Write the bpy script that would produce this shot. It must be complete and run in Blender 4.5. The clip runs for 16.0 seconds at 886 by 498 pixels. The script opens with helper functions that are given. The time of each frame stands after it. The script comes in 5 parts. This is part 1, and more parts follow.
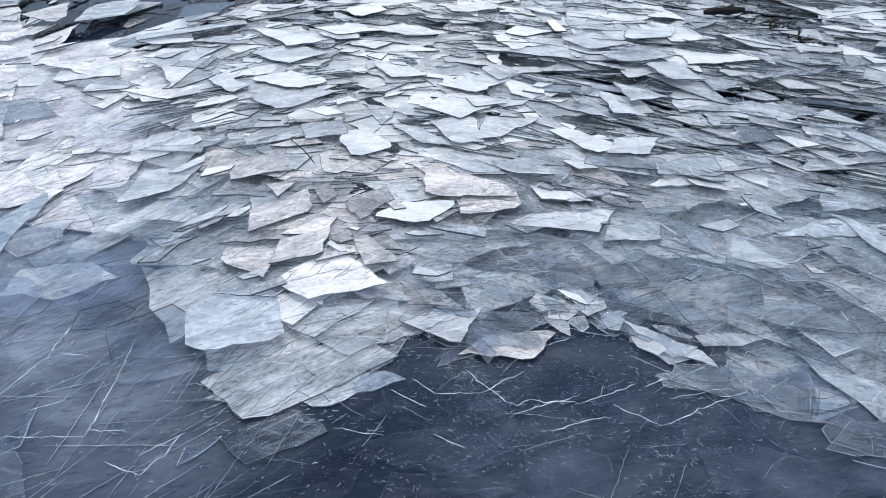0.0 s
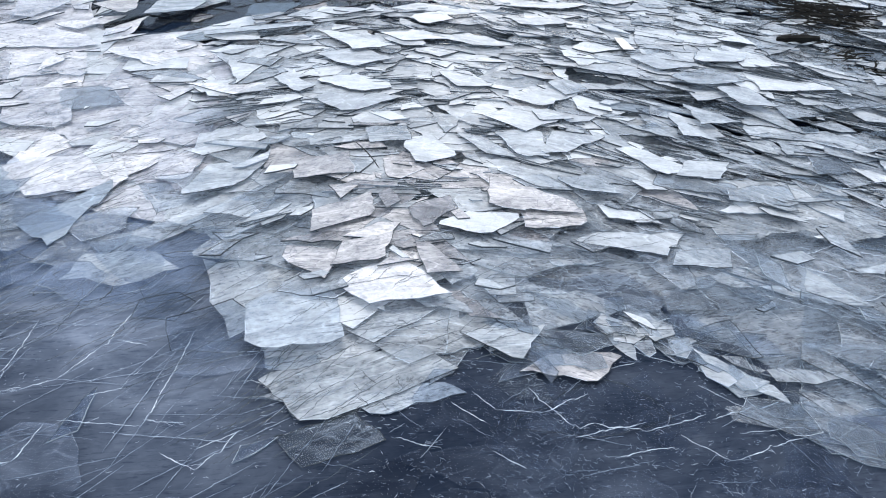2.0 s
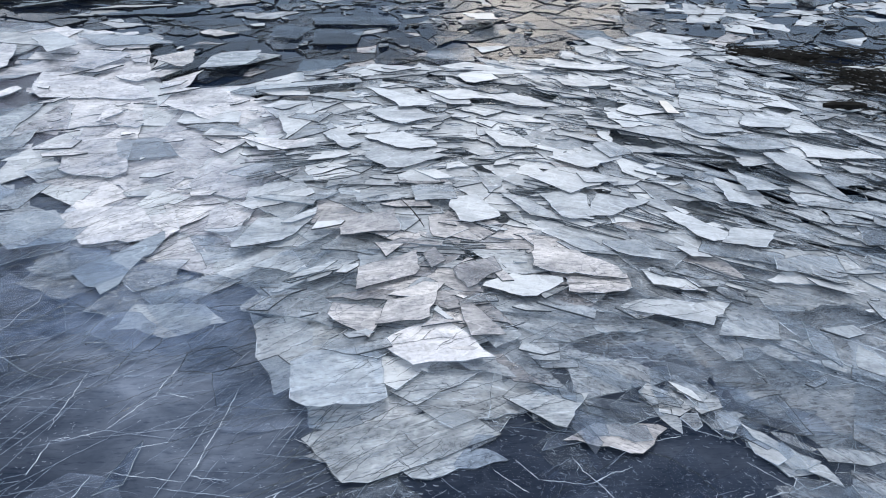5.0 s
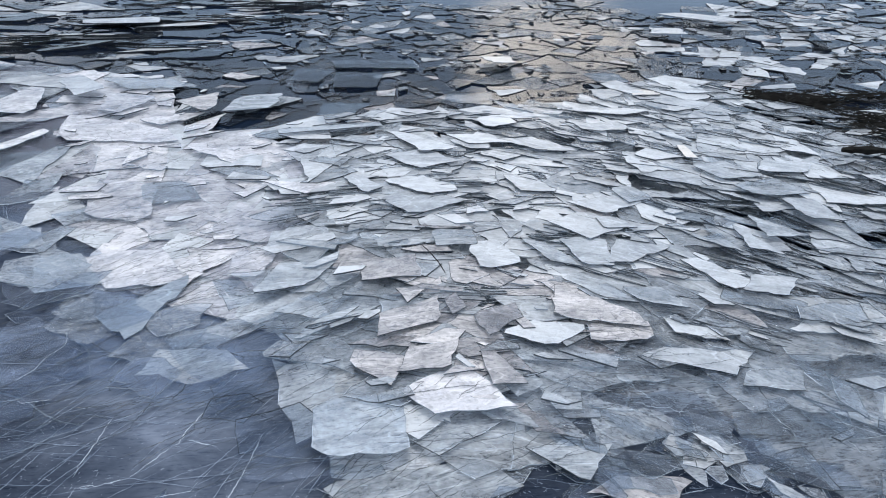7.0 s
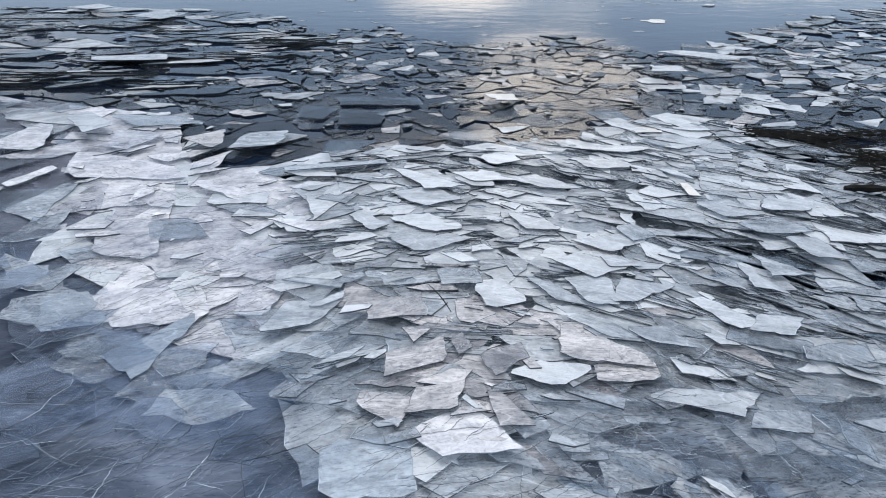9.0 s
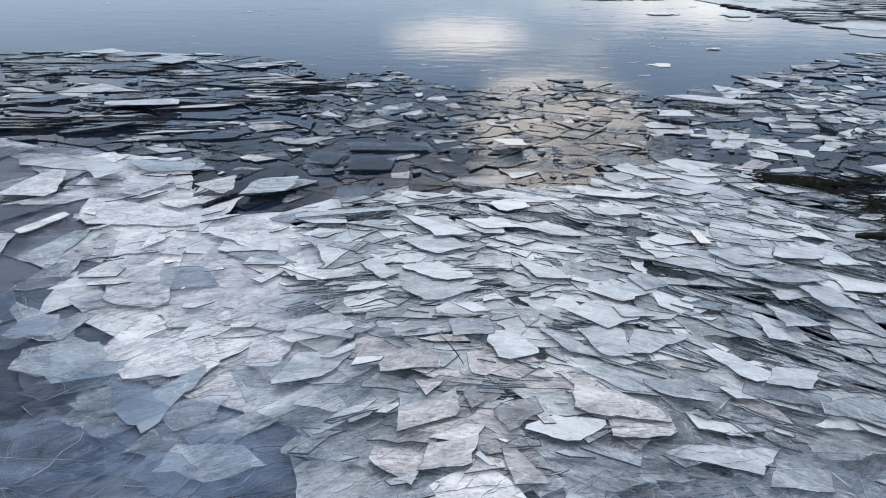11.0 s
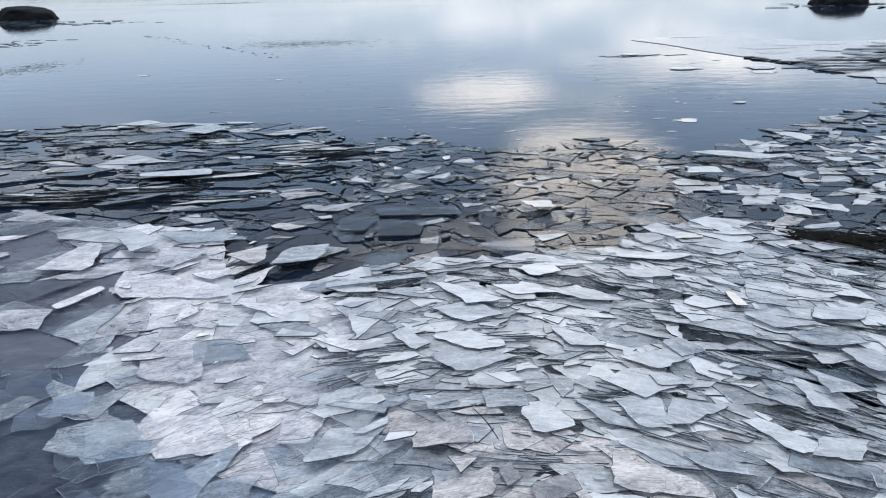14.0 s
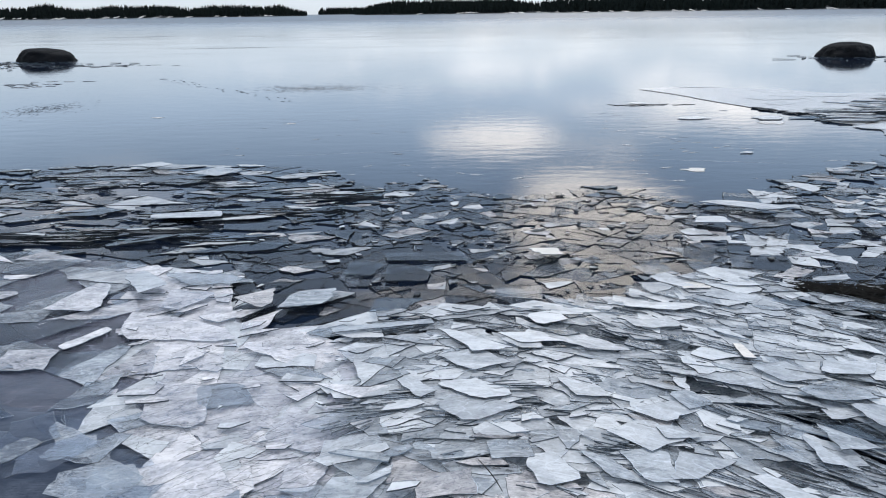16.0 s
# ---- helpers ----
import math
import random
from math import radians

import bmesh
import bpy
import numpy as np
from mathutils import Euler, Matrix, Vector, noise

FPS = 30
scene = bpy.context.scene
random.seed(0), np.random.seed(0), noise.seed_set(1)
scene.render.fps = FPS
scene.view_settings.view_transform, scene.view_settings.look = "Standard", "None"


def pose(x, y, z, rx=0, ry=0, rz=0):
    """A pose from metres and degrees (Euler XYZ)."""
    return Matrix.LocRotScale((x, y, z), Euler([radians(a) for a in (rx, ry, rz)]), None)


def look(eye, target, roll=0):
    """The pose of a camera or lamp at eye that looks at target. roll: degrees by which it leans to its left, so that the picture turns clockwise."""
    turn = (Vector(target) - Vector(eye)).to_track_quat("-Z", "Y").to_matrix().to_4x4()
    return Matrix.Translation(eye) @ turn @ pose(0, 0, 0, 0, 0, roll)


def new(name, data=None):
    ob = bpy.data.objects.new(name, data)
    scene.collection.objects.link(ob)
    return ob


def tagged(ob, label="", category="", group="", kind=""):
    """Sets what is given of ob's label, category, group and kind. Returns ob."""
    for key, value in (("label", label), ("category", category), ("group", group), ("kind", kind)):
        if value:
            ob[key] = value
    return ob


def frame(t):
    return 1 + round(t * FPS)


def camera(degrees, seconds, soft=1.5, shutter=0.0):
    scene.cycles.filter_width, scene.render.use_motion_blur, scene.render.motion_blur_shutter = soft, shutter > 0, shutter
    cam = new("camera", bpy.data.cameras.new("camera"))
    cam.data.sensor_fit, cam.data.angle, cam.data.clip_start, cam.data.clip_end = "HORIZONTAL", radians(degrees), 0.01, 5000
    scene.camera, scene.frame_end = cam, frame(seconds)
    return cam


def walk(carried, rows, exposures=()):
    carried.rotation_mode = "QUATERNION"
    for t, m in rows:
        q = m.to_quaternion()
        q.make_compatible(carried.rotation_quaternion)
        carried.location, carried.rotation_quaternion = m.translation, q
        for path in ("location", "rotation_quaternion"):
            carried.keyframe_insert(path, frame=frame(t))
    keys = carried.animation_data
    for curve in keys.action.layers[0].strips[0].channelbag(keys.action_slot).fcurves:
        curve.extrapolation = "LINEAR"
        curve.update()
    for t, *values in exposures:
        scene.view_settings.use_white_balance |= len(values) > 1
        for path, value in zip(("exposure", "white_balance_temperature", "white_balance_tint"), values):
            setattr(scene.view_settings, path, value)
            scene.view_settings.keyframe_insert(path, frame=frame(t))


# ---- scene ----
import collections

cam = camera(59.77, 16.0, soft=1.1)
PATH = [
    (0.0, pose(0.1543, -0.0923, 1.5004, 53.730, 0.884, -11.072)),
    (0.5, pose(0.1273, -0.0701, 1.4811, 53.952, 0.074, -9.903)),
    (1.0, pose(0.0925, -0.0498, 1.4676, 54.315, -0.839, -8.848)),
    (1.5, pose(0.0699, -0.0465, 1.4673, 54.549, -0.940, -7.796)),
    (2.0, pose(0.0615, -0.0443, 1.4699, 54.661, -0.862, -6.875)),
    (2.5, pose(0.0561, -0.0386, 1.4754, 54.843, -0.688, -6.099)),
    (3.0, pose(0.0461, -0.0376, 1.4801, 55.234, -0.666, -5.553)),
    (3.5, pose(0.0412, -0.0371, 1.4900, 55.840, -0.612, -5.297)),
    (4.0, pose(0.0343, -0.0308, 1.4995, 56.630, -0.678, -4.809)),
    (6.5, pose(0.0061, -0.0234, 1.5481, 59.977, -0.914, -3.041)),
    (7.0, pose(-0.0037, -0.0168, 1.5601, 60.632, -0.677, -2.889)),
    (7.5, pose(-0.0095, -0.0150, 1.5705, 61.375, -0.529, -2.815)),
    (8.0, pose(-0.0175, -0.0129, 1.5801, 62.072, -0.469, -2.797)),
    (8.5, pose(-0.0207, -0.0132, 1.5857, 62.531, -0.562, -2.807)),
    (9.0, pose(-0.0219, -0.0116, 1.5919, 62.946, -0.726, -2.766)),
    (11.5, pose(-0.0504, 0.0331, 1.6482, 66.091, -0.414, -2.240)),
    (12.0, pose(-0.0486, 0.0441, 1.6549, 66.403, -0.111, -1.979)),
    (12.5, pose(-0.0493, 0.0442, 1.6684, 67.179, -0.029, -1.621)),
    (13.0, pose(-0.0512, 0.0467, 1.6810, 68.036, 0.545, -1.526)),
    (13.5, pose(-0.0497, 0.0536, 1.6868, 68.839, 1.122, -1.287)),
    (14.0, pose(-0.0494, 0.0535, 1.6974, 69.701, 1.398, -0.831)),
    (14.5, pose(-0.0483, 0.0565, 1.7036, 70.672, 1.283, -0.623)),
    (15.0, pose(-0.0489, 0.0547, 1.7098, 71.605, 1.037, -0.535)),
    (15.5, pose(-0.0495, 0.0537, 1.7143, 72.320, 0.956, -0.422)),
    (16.0, pose(-0.0462, 0.0509, 1.7178, 72.931, 0.722, -0.000)),
]
walk(cam, PATH, [(0.0, 0.28), (2.0, 0.32), (2.8, 0.22), (3.5, 0.14), (8.0, 0.0), (12.0, -0.13), (14.0, -0.05), (16.0, -0.08)])

# ---- world, sun, exposure ----
world = bpy.data.worlds.new("sky")
scene.world = world
world.use_nodes = True
wn, wl = world.node_tree.nodes, world.node_tree.links
wn.clear()
SUN_ELEV, SUN_AZ = 74.0, 12.0            # degrees; azimuth east of the view's north


def wnode(kind, **values):
    n = wn.new(kind)
    for k, v in values.items():
        n.inputs[k].default_value = v
    return n


sky = wn.new("ShaderNodeTexSky")
sky.sky_type, sky.sun_disc = "NISHITA", False
sky.sun_elevation, sky.sun_rotation = radians(SUN_ELEV), radians(SUN_AZ)
sky.air_density, sky.dust_density, sky.ozone_density = 1.2, 0.4, 2.0
bg_sky = wnode("ShaderNodeBackground", Strength=0.06)
wl.new(sky.outputs[0], bg_sky.inputs["Color"])


def wmath(op, a, b=None, clamp=False):
    n = wn.new("ShaderNodeMath")
    n.operation, n.use_clamp = op, clamp
    for i, v in enumerate((a, b)):
        if isinstance(v, (int, float)):
            n.inputs[i].default_value = v
        elif v is not None:
            wl.new(v, n.inputs[i])
    return n.outputs[0]


coord = wn.new("ShaderNodeTexCoord")
split = wn.new("ShaderNodeSeparateXYZ")
wl.new(coord.outputs["Generated"], split.inputs[0])
azim = wmath("MULTIPLY", wmath("ARCTAN2", split.outputs["X"], split.outputs["Y"]), 57.2958)
elev = wmath("MULTIPLY", wmath("ARCSINE", split.outputs["Z"]), 57.2958)
stretch = wn.new("ShaderNodeMapping")
stretch.inputs["Scale"].default_value = (1.0, 1.0, 2.6)
wl.new(coord.outputs["Generated"], stretch.inputs["Vector"])
puffs = wnode("ShaderNodeTexNoise", Scale=5.0, Detail=7.0, Roughness=0.6, Distortion=0.3)
wl.new(stretch.outputs[0], puffs.inputs["Vector"])
layer = wnode("ShaderNodeTexNoise", Scale=1.6, Detail=4.0, Roughness=0.5)
wl.new(stretch.outputs[0], layer.inputs["Vector"])
# layered cloud by height: pale over the far shore, slate higher up, bright overhead
ramp = wn.new("ShaderNodeValToRGB")
steps = [(0.0, (0.86, 0.95, 1.06)), (0.05, (0.92, 1.07, 1.25)), (0.11, (0.80, 1.03, 1.34)), (0.20, (0.53, 0.73, 1.03)), (0.40, (0.62, 0.72, 0.88)), (0.62, (1.22, 1.28, 1.38))]
while len(ramp.color_ramp.elements) < len(steps):
    ramp.color_ramp.elements.new(0.5)
for e, (p, c) in zip(ramp.color_ramp.elements, steps):
    e.position, e.color = p, (*c, 1)
wl.new(split.outputs["Z"], ramp.inputs["Fac"])
uneven = wmath("ADD", wmath("MULTIPLY", layer.outputs["Fac"], 0.7), 0.65)
bg_cloud = wnode("ShaderNodeBackground", Strength=1.0)
wl.new(ramp.outputs["Color"], bg_cloud.inputs["Color"])
wl.new(uneven, bg_cloud.inputs["Strength"])
# sunlit cumulus banks ahead, which the still water mirrors
bank = None
for az, el, raz, rel, much in ((4.0, 9.0, 5.8, 1.4, 1.1), (10.5, 9.6, 4.5, 1.0, 0.42), (8.5, 15.0, 4.8, 2.2, 1.9), (14.0, 14.0, 5.0, 1.9, 1.7), (11.0, 18.5, 6.5, 2.8, 1.8), (16.5, 17.2, 4.0, 1.8, 1.4), (10.5, 12.2, 5.5, 1.1, 1.2), (9.0, 3.6, 20.0, 2.4, 0.2), (-25.0, 13.0, 6.0, 3.0, 0.45), (21.0, 6.6, 11.0, 1.7, 0.55), (1.0, 20.5, 9.0, 2.5, 0.6)):
    u = wmath("POWER", wmath("MULTIPLY", wmath("ABSOLUTE", wmath("SUBTRACT", azim, az)), 1 / raz), 2.0)
    v = wmath("POWER", wmath("MULTIPLY", wmath("ABSOLUTE", wmath("SUBTRACT", elev, el)), 1 / rel), 2.0)
    g = wmath("MULTIPLY", wmath("SUBTRACT", 1.15, wmath("ADD", u, v)), much)
    bank = g if bank is None else wmath("MAXIMUM", bank, g)
streaks = wn.new("ShaderNodeMapping")
streaks.inputs["Scale"].default_value = (1.0, 1.0, 7.0)
wl.new(coord.outputs["Generated"], streaks.inputs["Vector"])
wisps = wnode("ShaderNodeTexNoise", Scale=9.0, Detail=6.0, Roughness=0.62, Distortion=0.4)
wl.new(streaks.outputs[0], wisps.inputs["Vector"])
ragged_edge = wmath("ADD", wmath("MULTIPLY", bank, 0.8), wmath("MULTIPLY", wmath("SUBTRACT", wisps.outputs["Fac"], 0.5), 3.0))
lump = wmath("MULTIPLY", wmath("MULTIPLY", ragged_edge, 0.75, True), wmath("ADD", bank, 0.5, True))
lump = wmath("MULTIPLY", lump, wmath("GREATER_THAN", split.outputs["Y"], 0.0))
bg_bank = wnode("ShaderNodeBackground", Color=(1.0, 0.94, 0.88, 1), Strength=3.0)
veil = wn.new("ShaderNodeMixShader")
veil.inputs[0].default_value = 0.82
wl.new(bg_sky.outputs[0], veil.inputs[1])
wl.new(bg_cloud.outputs[0], veil.inputs[2])
blend = wn.new("ShaderNodeMixShader")
wl.new(lump, blend.inputs[0])
wl.new(veil.outputs[0], blend.inputs[1])
wl.new(bg_bank.outputs[0], blend.inputs[2])
wout = wn.new("ShaderNodeOutputWorld")
wl.new(blend.outputs[0], wout.inputs["Surface"])

sun = new("sun", bpy.data.lights.new("sun", "SUN"))
sun.data.energy, sun.data.angle, sun.data.color = 2.1, radians(22), (1.0, 0.98, 0.96)
sa, se = radians(SUN_AZ), radians(SUN_ELEV)
sun_dir = Vector((math.sin(sa) * math.cos(se), math.cos(sa) * math.cos(se), math.sin(se)))
sun.matrix_world = look(sun_dir * 60, (0, 0, 0))

# ---- materials ----


def nodes_of(name):
    m = bpy.data.materials.new(name)
    m.use_nodes = True
    m.node_tree.nodes.clear()
    return m, m.node_tree.nodes, m.node_tree.links


def add(ns, kind, **values):
    n = ns.new(kind)
    for k, v in values.items():
        n.inputs[k.replace("_", " ")].default_value = v
    return n


def math_node(ns, ls, op, a, b=None, clamp=False):
    n = ns.new("ShaderNodeMath")
    n.operation, n.use_clamp = op, clamp
    for i, v in enumerate((a, b)):
        if v is None:
            continue
        if isinstance(v, (int, float)):
            n.inputs[i].default_value = v
        else:
            ls.new(v, n.inputs[i])
    return n.outputs[0]


def ranged(ns, ls, value, a, b, c, d, smooth=False):
    n = ns.new("ShaderNodeMapRange")
    if smooth:
        n.interpolation_type = "SMOOTHSTEP"
    for k, v in (("From Min", a), ("From Max", b), ("To Min", c), ("To Max", d)):
        n.inputs[k].default_value = v
    ls.new(value, n.inputs["Value"])
    return n.outputs[0]


def scaled_noise(ns, ls, vec, scale, size, detail=4.0, rough=0.55, warp=0.0):
    mp = ns.new("ShaderNodeMapping")
    mp.inputs["Scale"].default_value = scale
    ls.new(vec, mp.inputs["Vector"])
    n = add(ns, "ShaderNodeTexNoise", Scale=size, Detail=detail, Roughness=rough, Distortion=warp)
    ls.new(mp.outputs[0], n.inputs["Vector"])
    return n.outputs["Fac"]


def ice_material(name, light, dark, milk, spread, rough=0.12, scratch=0.5, bump=0.25, clear=(0.85, 0.89, 0.93), local=True, vein=0.6, fibre=0.5, deep=None, ior=1.31, pits=0.0):
    """Lake ice: a clear body clouded by air bubbles (milk: how much on average, spread: how unevenly), with scratches and a wet gloss."""
    m, ns, ls = nodes_of(name)
    grain = 0.6 if local else 0.15
    tc = ns.new("ShaderNodeTexCoord")
    vec = tc.outputs["UV"] if local else tc.outputs["Object"]
    info, geo = ns.new("ShaderNodeObjectInfo"), ns.new("ShaderNodeNewGeometry")
    rnd = math_node(ns, ls, "FRACT", math_node(ns, ls, "ADD", info.outputs["Random"], geo.outputs["Random Per Island"]))
    big = scaled_noise(ns, ls, vec, (1, 1.6, 1), 5.0, 5, 0.6, 0.6)
    fine = scaled_noise(ns, ls, vec, (1, 1, 1), 60.0, 4, 0.65)
    lines = scaled_noise(ns, ls, vec, (3, 70, 1), 1.0, 6, 0.7, 0.4)
    lines2 = scaled_noise(ns, ls, vec, (16, 40, 1), 1.0, 5, 0.7, 1.2)
    body = math_node(ns, ls, "ADD", ranged(ns, ls, big, 0.3, 0.7, milk - spread, milk + spread), ranged(ns, ls, rnd, 0, 1, -spread, spread))
    body = math_node(ns, ls, "ADD", body, ranged(ns, ls, fine, 0.3, 0.75, -min(0.1, milk * grain), min(0.12, milk * grain)))
    white = ranged(ns, ls, lines, 0.58, 0.66, 0.0, scratch)
    body = math_node(ns, ls, "ADD", body, white)
    thread = scaled_noise(ns, ls, vec, (20, 110, 1), 1.0, 4, 0.72, 0.15)
    mid = scaled_noise(ns, ls, vec, (12, 30, 1), 1.0, 3, 0.6, 0.3)
    body = math_node(ns, ls, "ADD", body, ranged(ns, ls, mid, 0.35, 0.65, -0.3 * fibre * min(milk, 0.4), 0.3 * fibre * min(milk, 0.4)))
    streak = math_node(ns, ls, "MULTIPLY", ranged(ns, ls, thread, 0.53, 0.62, 0.0, 1.0), ranged(ns, ls, mid, 0.40, 0.56, 0.15, 1.0))
    body = math_node(ns, ls, "SUBTRACT", body, math_node(ns, ls, "MULTIPLY", streak, fibre * 0.5 * min(1.0, milk + 0.1)))
    spark = math_node(ns, ls, "MULTIPLY", ranged(ns, ls, thread, 0.36, 0.30, 0.0, 1.0), ranged(ns, ls, mid, 0.48, 0.60, 0.0, 1.0))
    body = math_node(ns, ls, "ADD", body, math_node(ns, ls, "MULTIPLY", spark, fibre * 0.5))
    if pits:
        pit = scaled_noise(ns, ls, vec, (1, 1.35, 1), 24.0, 6, 0.72, 0.8)
        blot = scaled_noise(ns, ls, vec, (1, 1.2, 1), 8.0, 3, 0.6, 1.0)
        worn = math_node(ns, ls, "MULTIPLY", ranged(ns, ls, pit, 0.46, 0.64, 0.0, pits), ranged(ns, ls, blot, 0.38, 0.60, 0.25, 1.0))
        body = math_node(ns, ls, "SUBTRACT", body, worn)
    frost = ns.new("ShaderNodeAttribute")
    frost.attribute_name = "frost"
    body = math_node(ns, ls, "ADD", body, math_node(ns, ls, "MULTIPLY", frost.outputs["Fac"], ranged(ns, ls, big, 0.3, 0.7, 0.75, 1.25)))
    veins = []
    for size, shape, gate_size, lo in ((7.0, (1.0, 2.6, 1), 4.0, 0.47), (13.0, (2.2, 1.0, 1), 6.0, 0.52)):
        mp = ns.new("ShaderNodeMapping")
        mp.inputs["Scale"].default_value = shape
        ls.new(vec, mp.inputs["Vector"])
        wob = add(ns, "ShaderNodeTexNoise", Scale=9.0, Detail=3.0)
        ls.new(mp.outputs[0], wob.inputs["Vector"])
        bent = ns.new("ShaderNodeVectorMath")
        bent.operation = "MULTIPLY_ADD"
        bent.inputs[1].default_value = (0.06, 0.06, 0.06)
        ls.new(wob.outputs["Color"], bent.inputs[0])
        ls.new(mp.outputs[0], bent.inputs[2])
        cell = ns.new("ShaderNodeTexVoronoi")
        cell.feature = "DISTANCE_TO_EDGE"
        cell.inputs["Scale"].default_value = size
        ls.new(bent.outputs[0], cell.inputs["Vector"])
        gate = ranged(ns, ls, scaled_noise(ns, ls, vec, (1, 1, 1), gate_size, 2), lo, lo + 0.1, 0.0, 1.0)
        veins.append(math_node(ns, ls, "MULTIPLY", ranged(ns, ls, cell.outputs["Distance"], 0.008, 0.03, 1.0, 0.0), gate))
    body = math_node(ns, ls, "ADD", body, math_node(ns, ls, "MULTIPLY", veins[0], vein * 0.6))
    body = math_node(ns, ls, "MINIMUM", math_node(ns, ls, "MAXIMUM", body, 0.012), 0.97)
    grey = ns.new("ShaderNodeMix")
    grey.data_type = "RGBA"
    grey.inputs["A"].default_value, grey.inputs["B"].default_value = (*dark, 1), (*light, 1)
    shade = math_node(ns, ls, "ADD", ranged(ns, ls, big, 0.35, 0.65, 0.25, 0.75), ranged(ns, ls, rnd, 0, 1, -0.3, 0.3))
    shade = math_node(ns, ls, "SUBTRACT", shade, ranged(ns, ls, lines2, 0.54, 0.64, 0.0, scratch), True)
    shade = math_node(ns, ls, "SUBTRACT", shade, math_node(ns, ls, "MULTIPLY", veins[1], vein), True)
    shade = math_node(ns, ls, "SUBTRACT", shade, math_node(ns, ls, "MULTIPLY", streak, fibre), True)
    ls.new(shade, grey.inputs["Factor"])
    bumps = add(ns, "ShaderNodeBump", Strength=bump, Distance=0.004)
    height = math_node(ns, ls, "ADD", math_node(ns, ls, "MULTIPLY", fine, 0.5), math_node(ns, ls, "MULTIPLY", thread, 1.2))
    height = math_node(ns, ls, "ADD", height, math_node(ns, ls, "MULTIPLY", big, 2.0))
    ls.new(height, bumps.inputs["Height"])
    see, dif, tra = ns.new("ShaderNodeBsdfDiffuse" if deep else "ShaderNodeBsdfTransparent"), ns.new("ShaderNodeBsdfDiffuse"), ns.new("ShaderNodeBsdfTranslucent")
    see.inputs["Color"].default_value = (*(deep or clear), 1)
    ls.new(grey.outputs["Result"], dif.inputs["Color"])
    ls.new(grey.outputs["Result"], tra.inputs["Color"])
    ls.new(bumps.outputs[0], dif.inputs["Normal"])
    milky = ns.new("ShaderNodeMixShader")
    milky.inputs[0].default_value = 0.4
    ls.new(dif.outputs[0], milky.inputs[1])
    ls.new(tra.outputs[0], milky.inputs[2])
    inner = ns.new("ShaderNodeMixShader")
    ls.new(body, inner.inputs[0])
    ls.new(see.outputs[0], inner.inputs[1])
    ls.new(milky.outputs[0], inner.inputs[2])
    gloss = ns.new("ShaderNodeBsdfGlossy")
    ls.new(ranged(ns, ls, fine, 0.3, 0.7, rough * 0.6, rough * 1.5), gloss.inputs["Roughness"])
    ls.new(bumps.outputs[0], gloss.inputs["Normal"])
    fres = add(ns, "ShaderNodeFresnel", IOR=ior)
    ls.new(bumps.outputs[0], fres.inputs["Normal"])
    top = ns.new("ShaderNodeMixShader")
    ls.new(fres.outputs[0], top.inputs[0])
    ls.new(inner.outputs[0], top.inputs[1])
    ls.new(gloss.outputs[0], top.inputs[2])
    out = ns.new("ShaderNodeOutputMaterial")
    ls.new(top.outputs[0], out.inputs["Surface"])
    return m


def plain_material(name, a, b, size, rough, bump=0.3, dist=0.05, detail=6.0, spec=0.5):
    m, ns, ls = nodes_of(name)
    tc = ns.new("ShaderNodeTexCoord")
    n1 = scaled_noise(ns, ls, tc.outputs["Object"], (1, 1, 1), size, detail, 0.6)
    n2 = scaled_noise(ns, ls, tc.outputs["Object"], (1, 1, 1), size * 9, 4, 0.6)
    mix = ns.new("ShaderNodeMix")
    mix.data_type = "RGBA"
    mix.inputs["A"].default_value, mix.inputs["B"].default_value = (*a, 1), (*b, 1)
    ls.new(ranged(ns, ls, math_node(ns, ls, "ADD", n1, math_node(ns, ls, "MULTIPLY", n2, 0.4)), 0.5, 0.9, 0, 1), mix.inputs["Factor"])
    p = add(ns, "ShaderNodeBsdfPrincipled", Roughness=rough, Specular_IOR_Level=spec)
    ls.new(mix.outputs["Result"], p.inputs["Base Color"])
    bm_ = add(ns, "ShaderNodeBump", Strength=bump, Distance=dist)
    ls.new(math_node(ns, ls, "ADD", n1, math_node(ns, ls, "MULTIPLY", n2, 0.3)), bm_.inputs["Height"])
    ls.new(bm_.outputs[0], p.inputs["Normal"])
    out = ns.new("ShaderNodeOutputMaterial")
    ls.new(p.outputs[0], out.inputs["Surface"])
    return m


def water_material(name="lake_water", rippled=0.12, size=1.6):
    m, ns, ls = nodes_of(name)
    tc = ns.new("ShaderNodeTexCoord")
    ripple = scaled_noise(ns, ls, tc.outputs["Object"], (1, 2.2, 1), size, 5, 0.6)
    patch = scaled_noise(ns, ls, tc.outputs["Object"], (1, 1.8, 1), 0.12, 4, 0.55)
    p = add(ns, "ShaderNodeBsdfPrincipled", Base_Color=(0.006, 0.012, 0.026, 1), IOR=1.33)
    place = ns.new("ShaderNodeSeparateXYZ")
    ls.new(tc.outputs["Object"], place.inputs[0])
    skim = ranged(ns, ls, place.outputs["Y"], 25.0, 220.0, 0.0, 0.26)
    ls.new(math_node(ns, ls, "ADD", ranged(ns, ls, patch, 0.35, 0.7, 0.015, 0.07), skim), p.inputs["Roughness"])
    bm_ = add(ns, "ShaderNodeBump", Strength=rippled, Distance=0.02)
    ls.new(ripple, bm_.inputs["Height"])
    ls.new(bm_.outputs[0], p.inputs["Normal"])
    out = ns.new("ShaderNodeOutputMaterial")
    ls.new(p.outputs[0], out.inputs["Surface"])
    return m


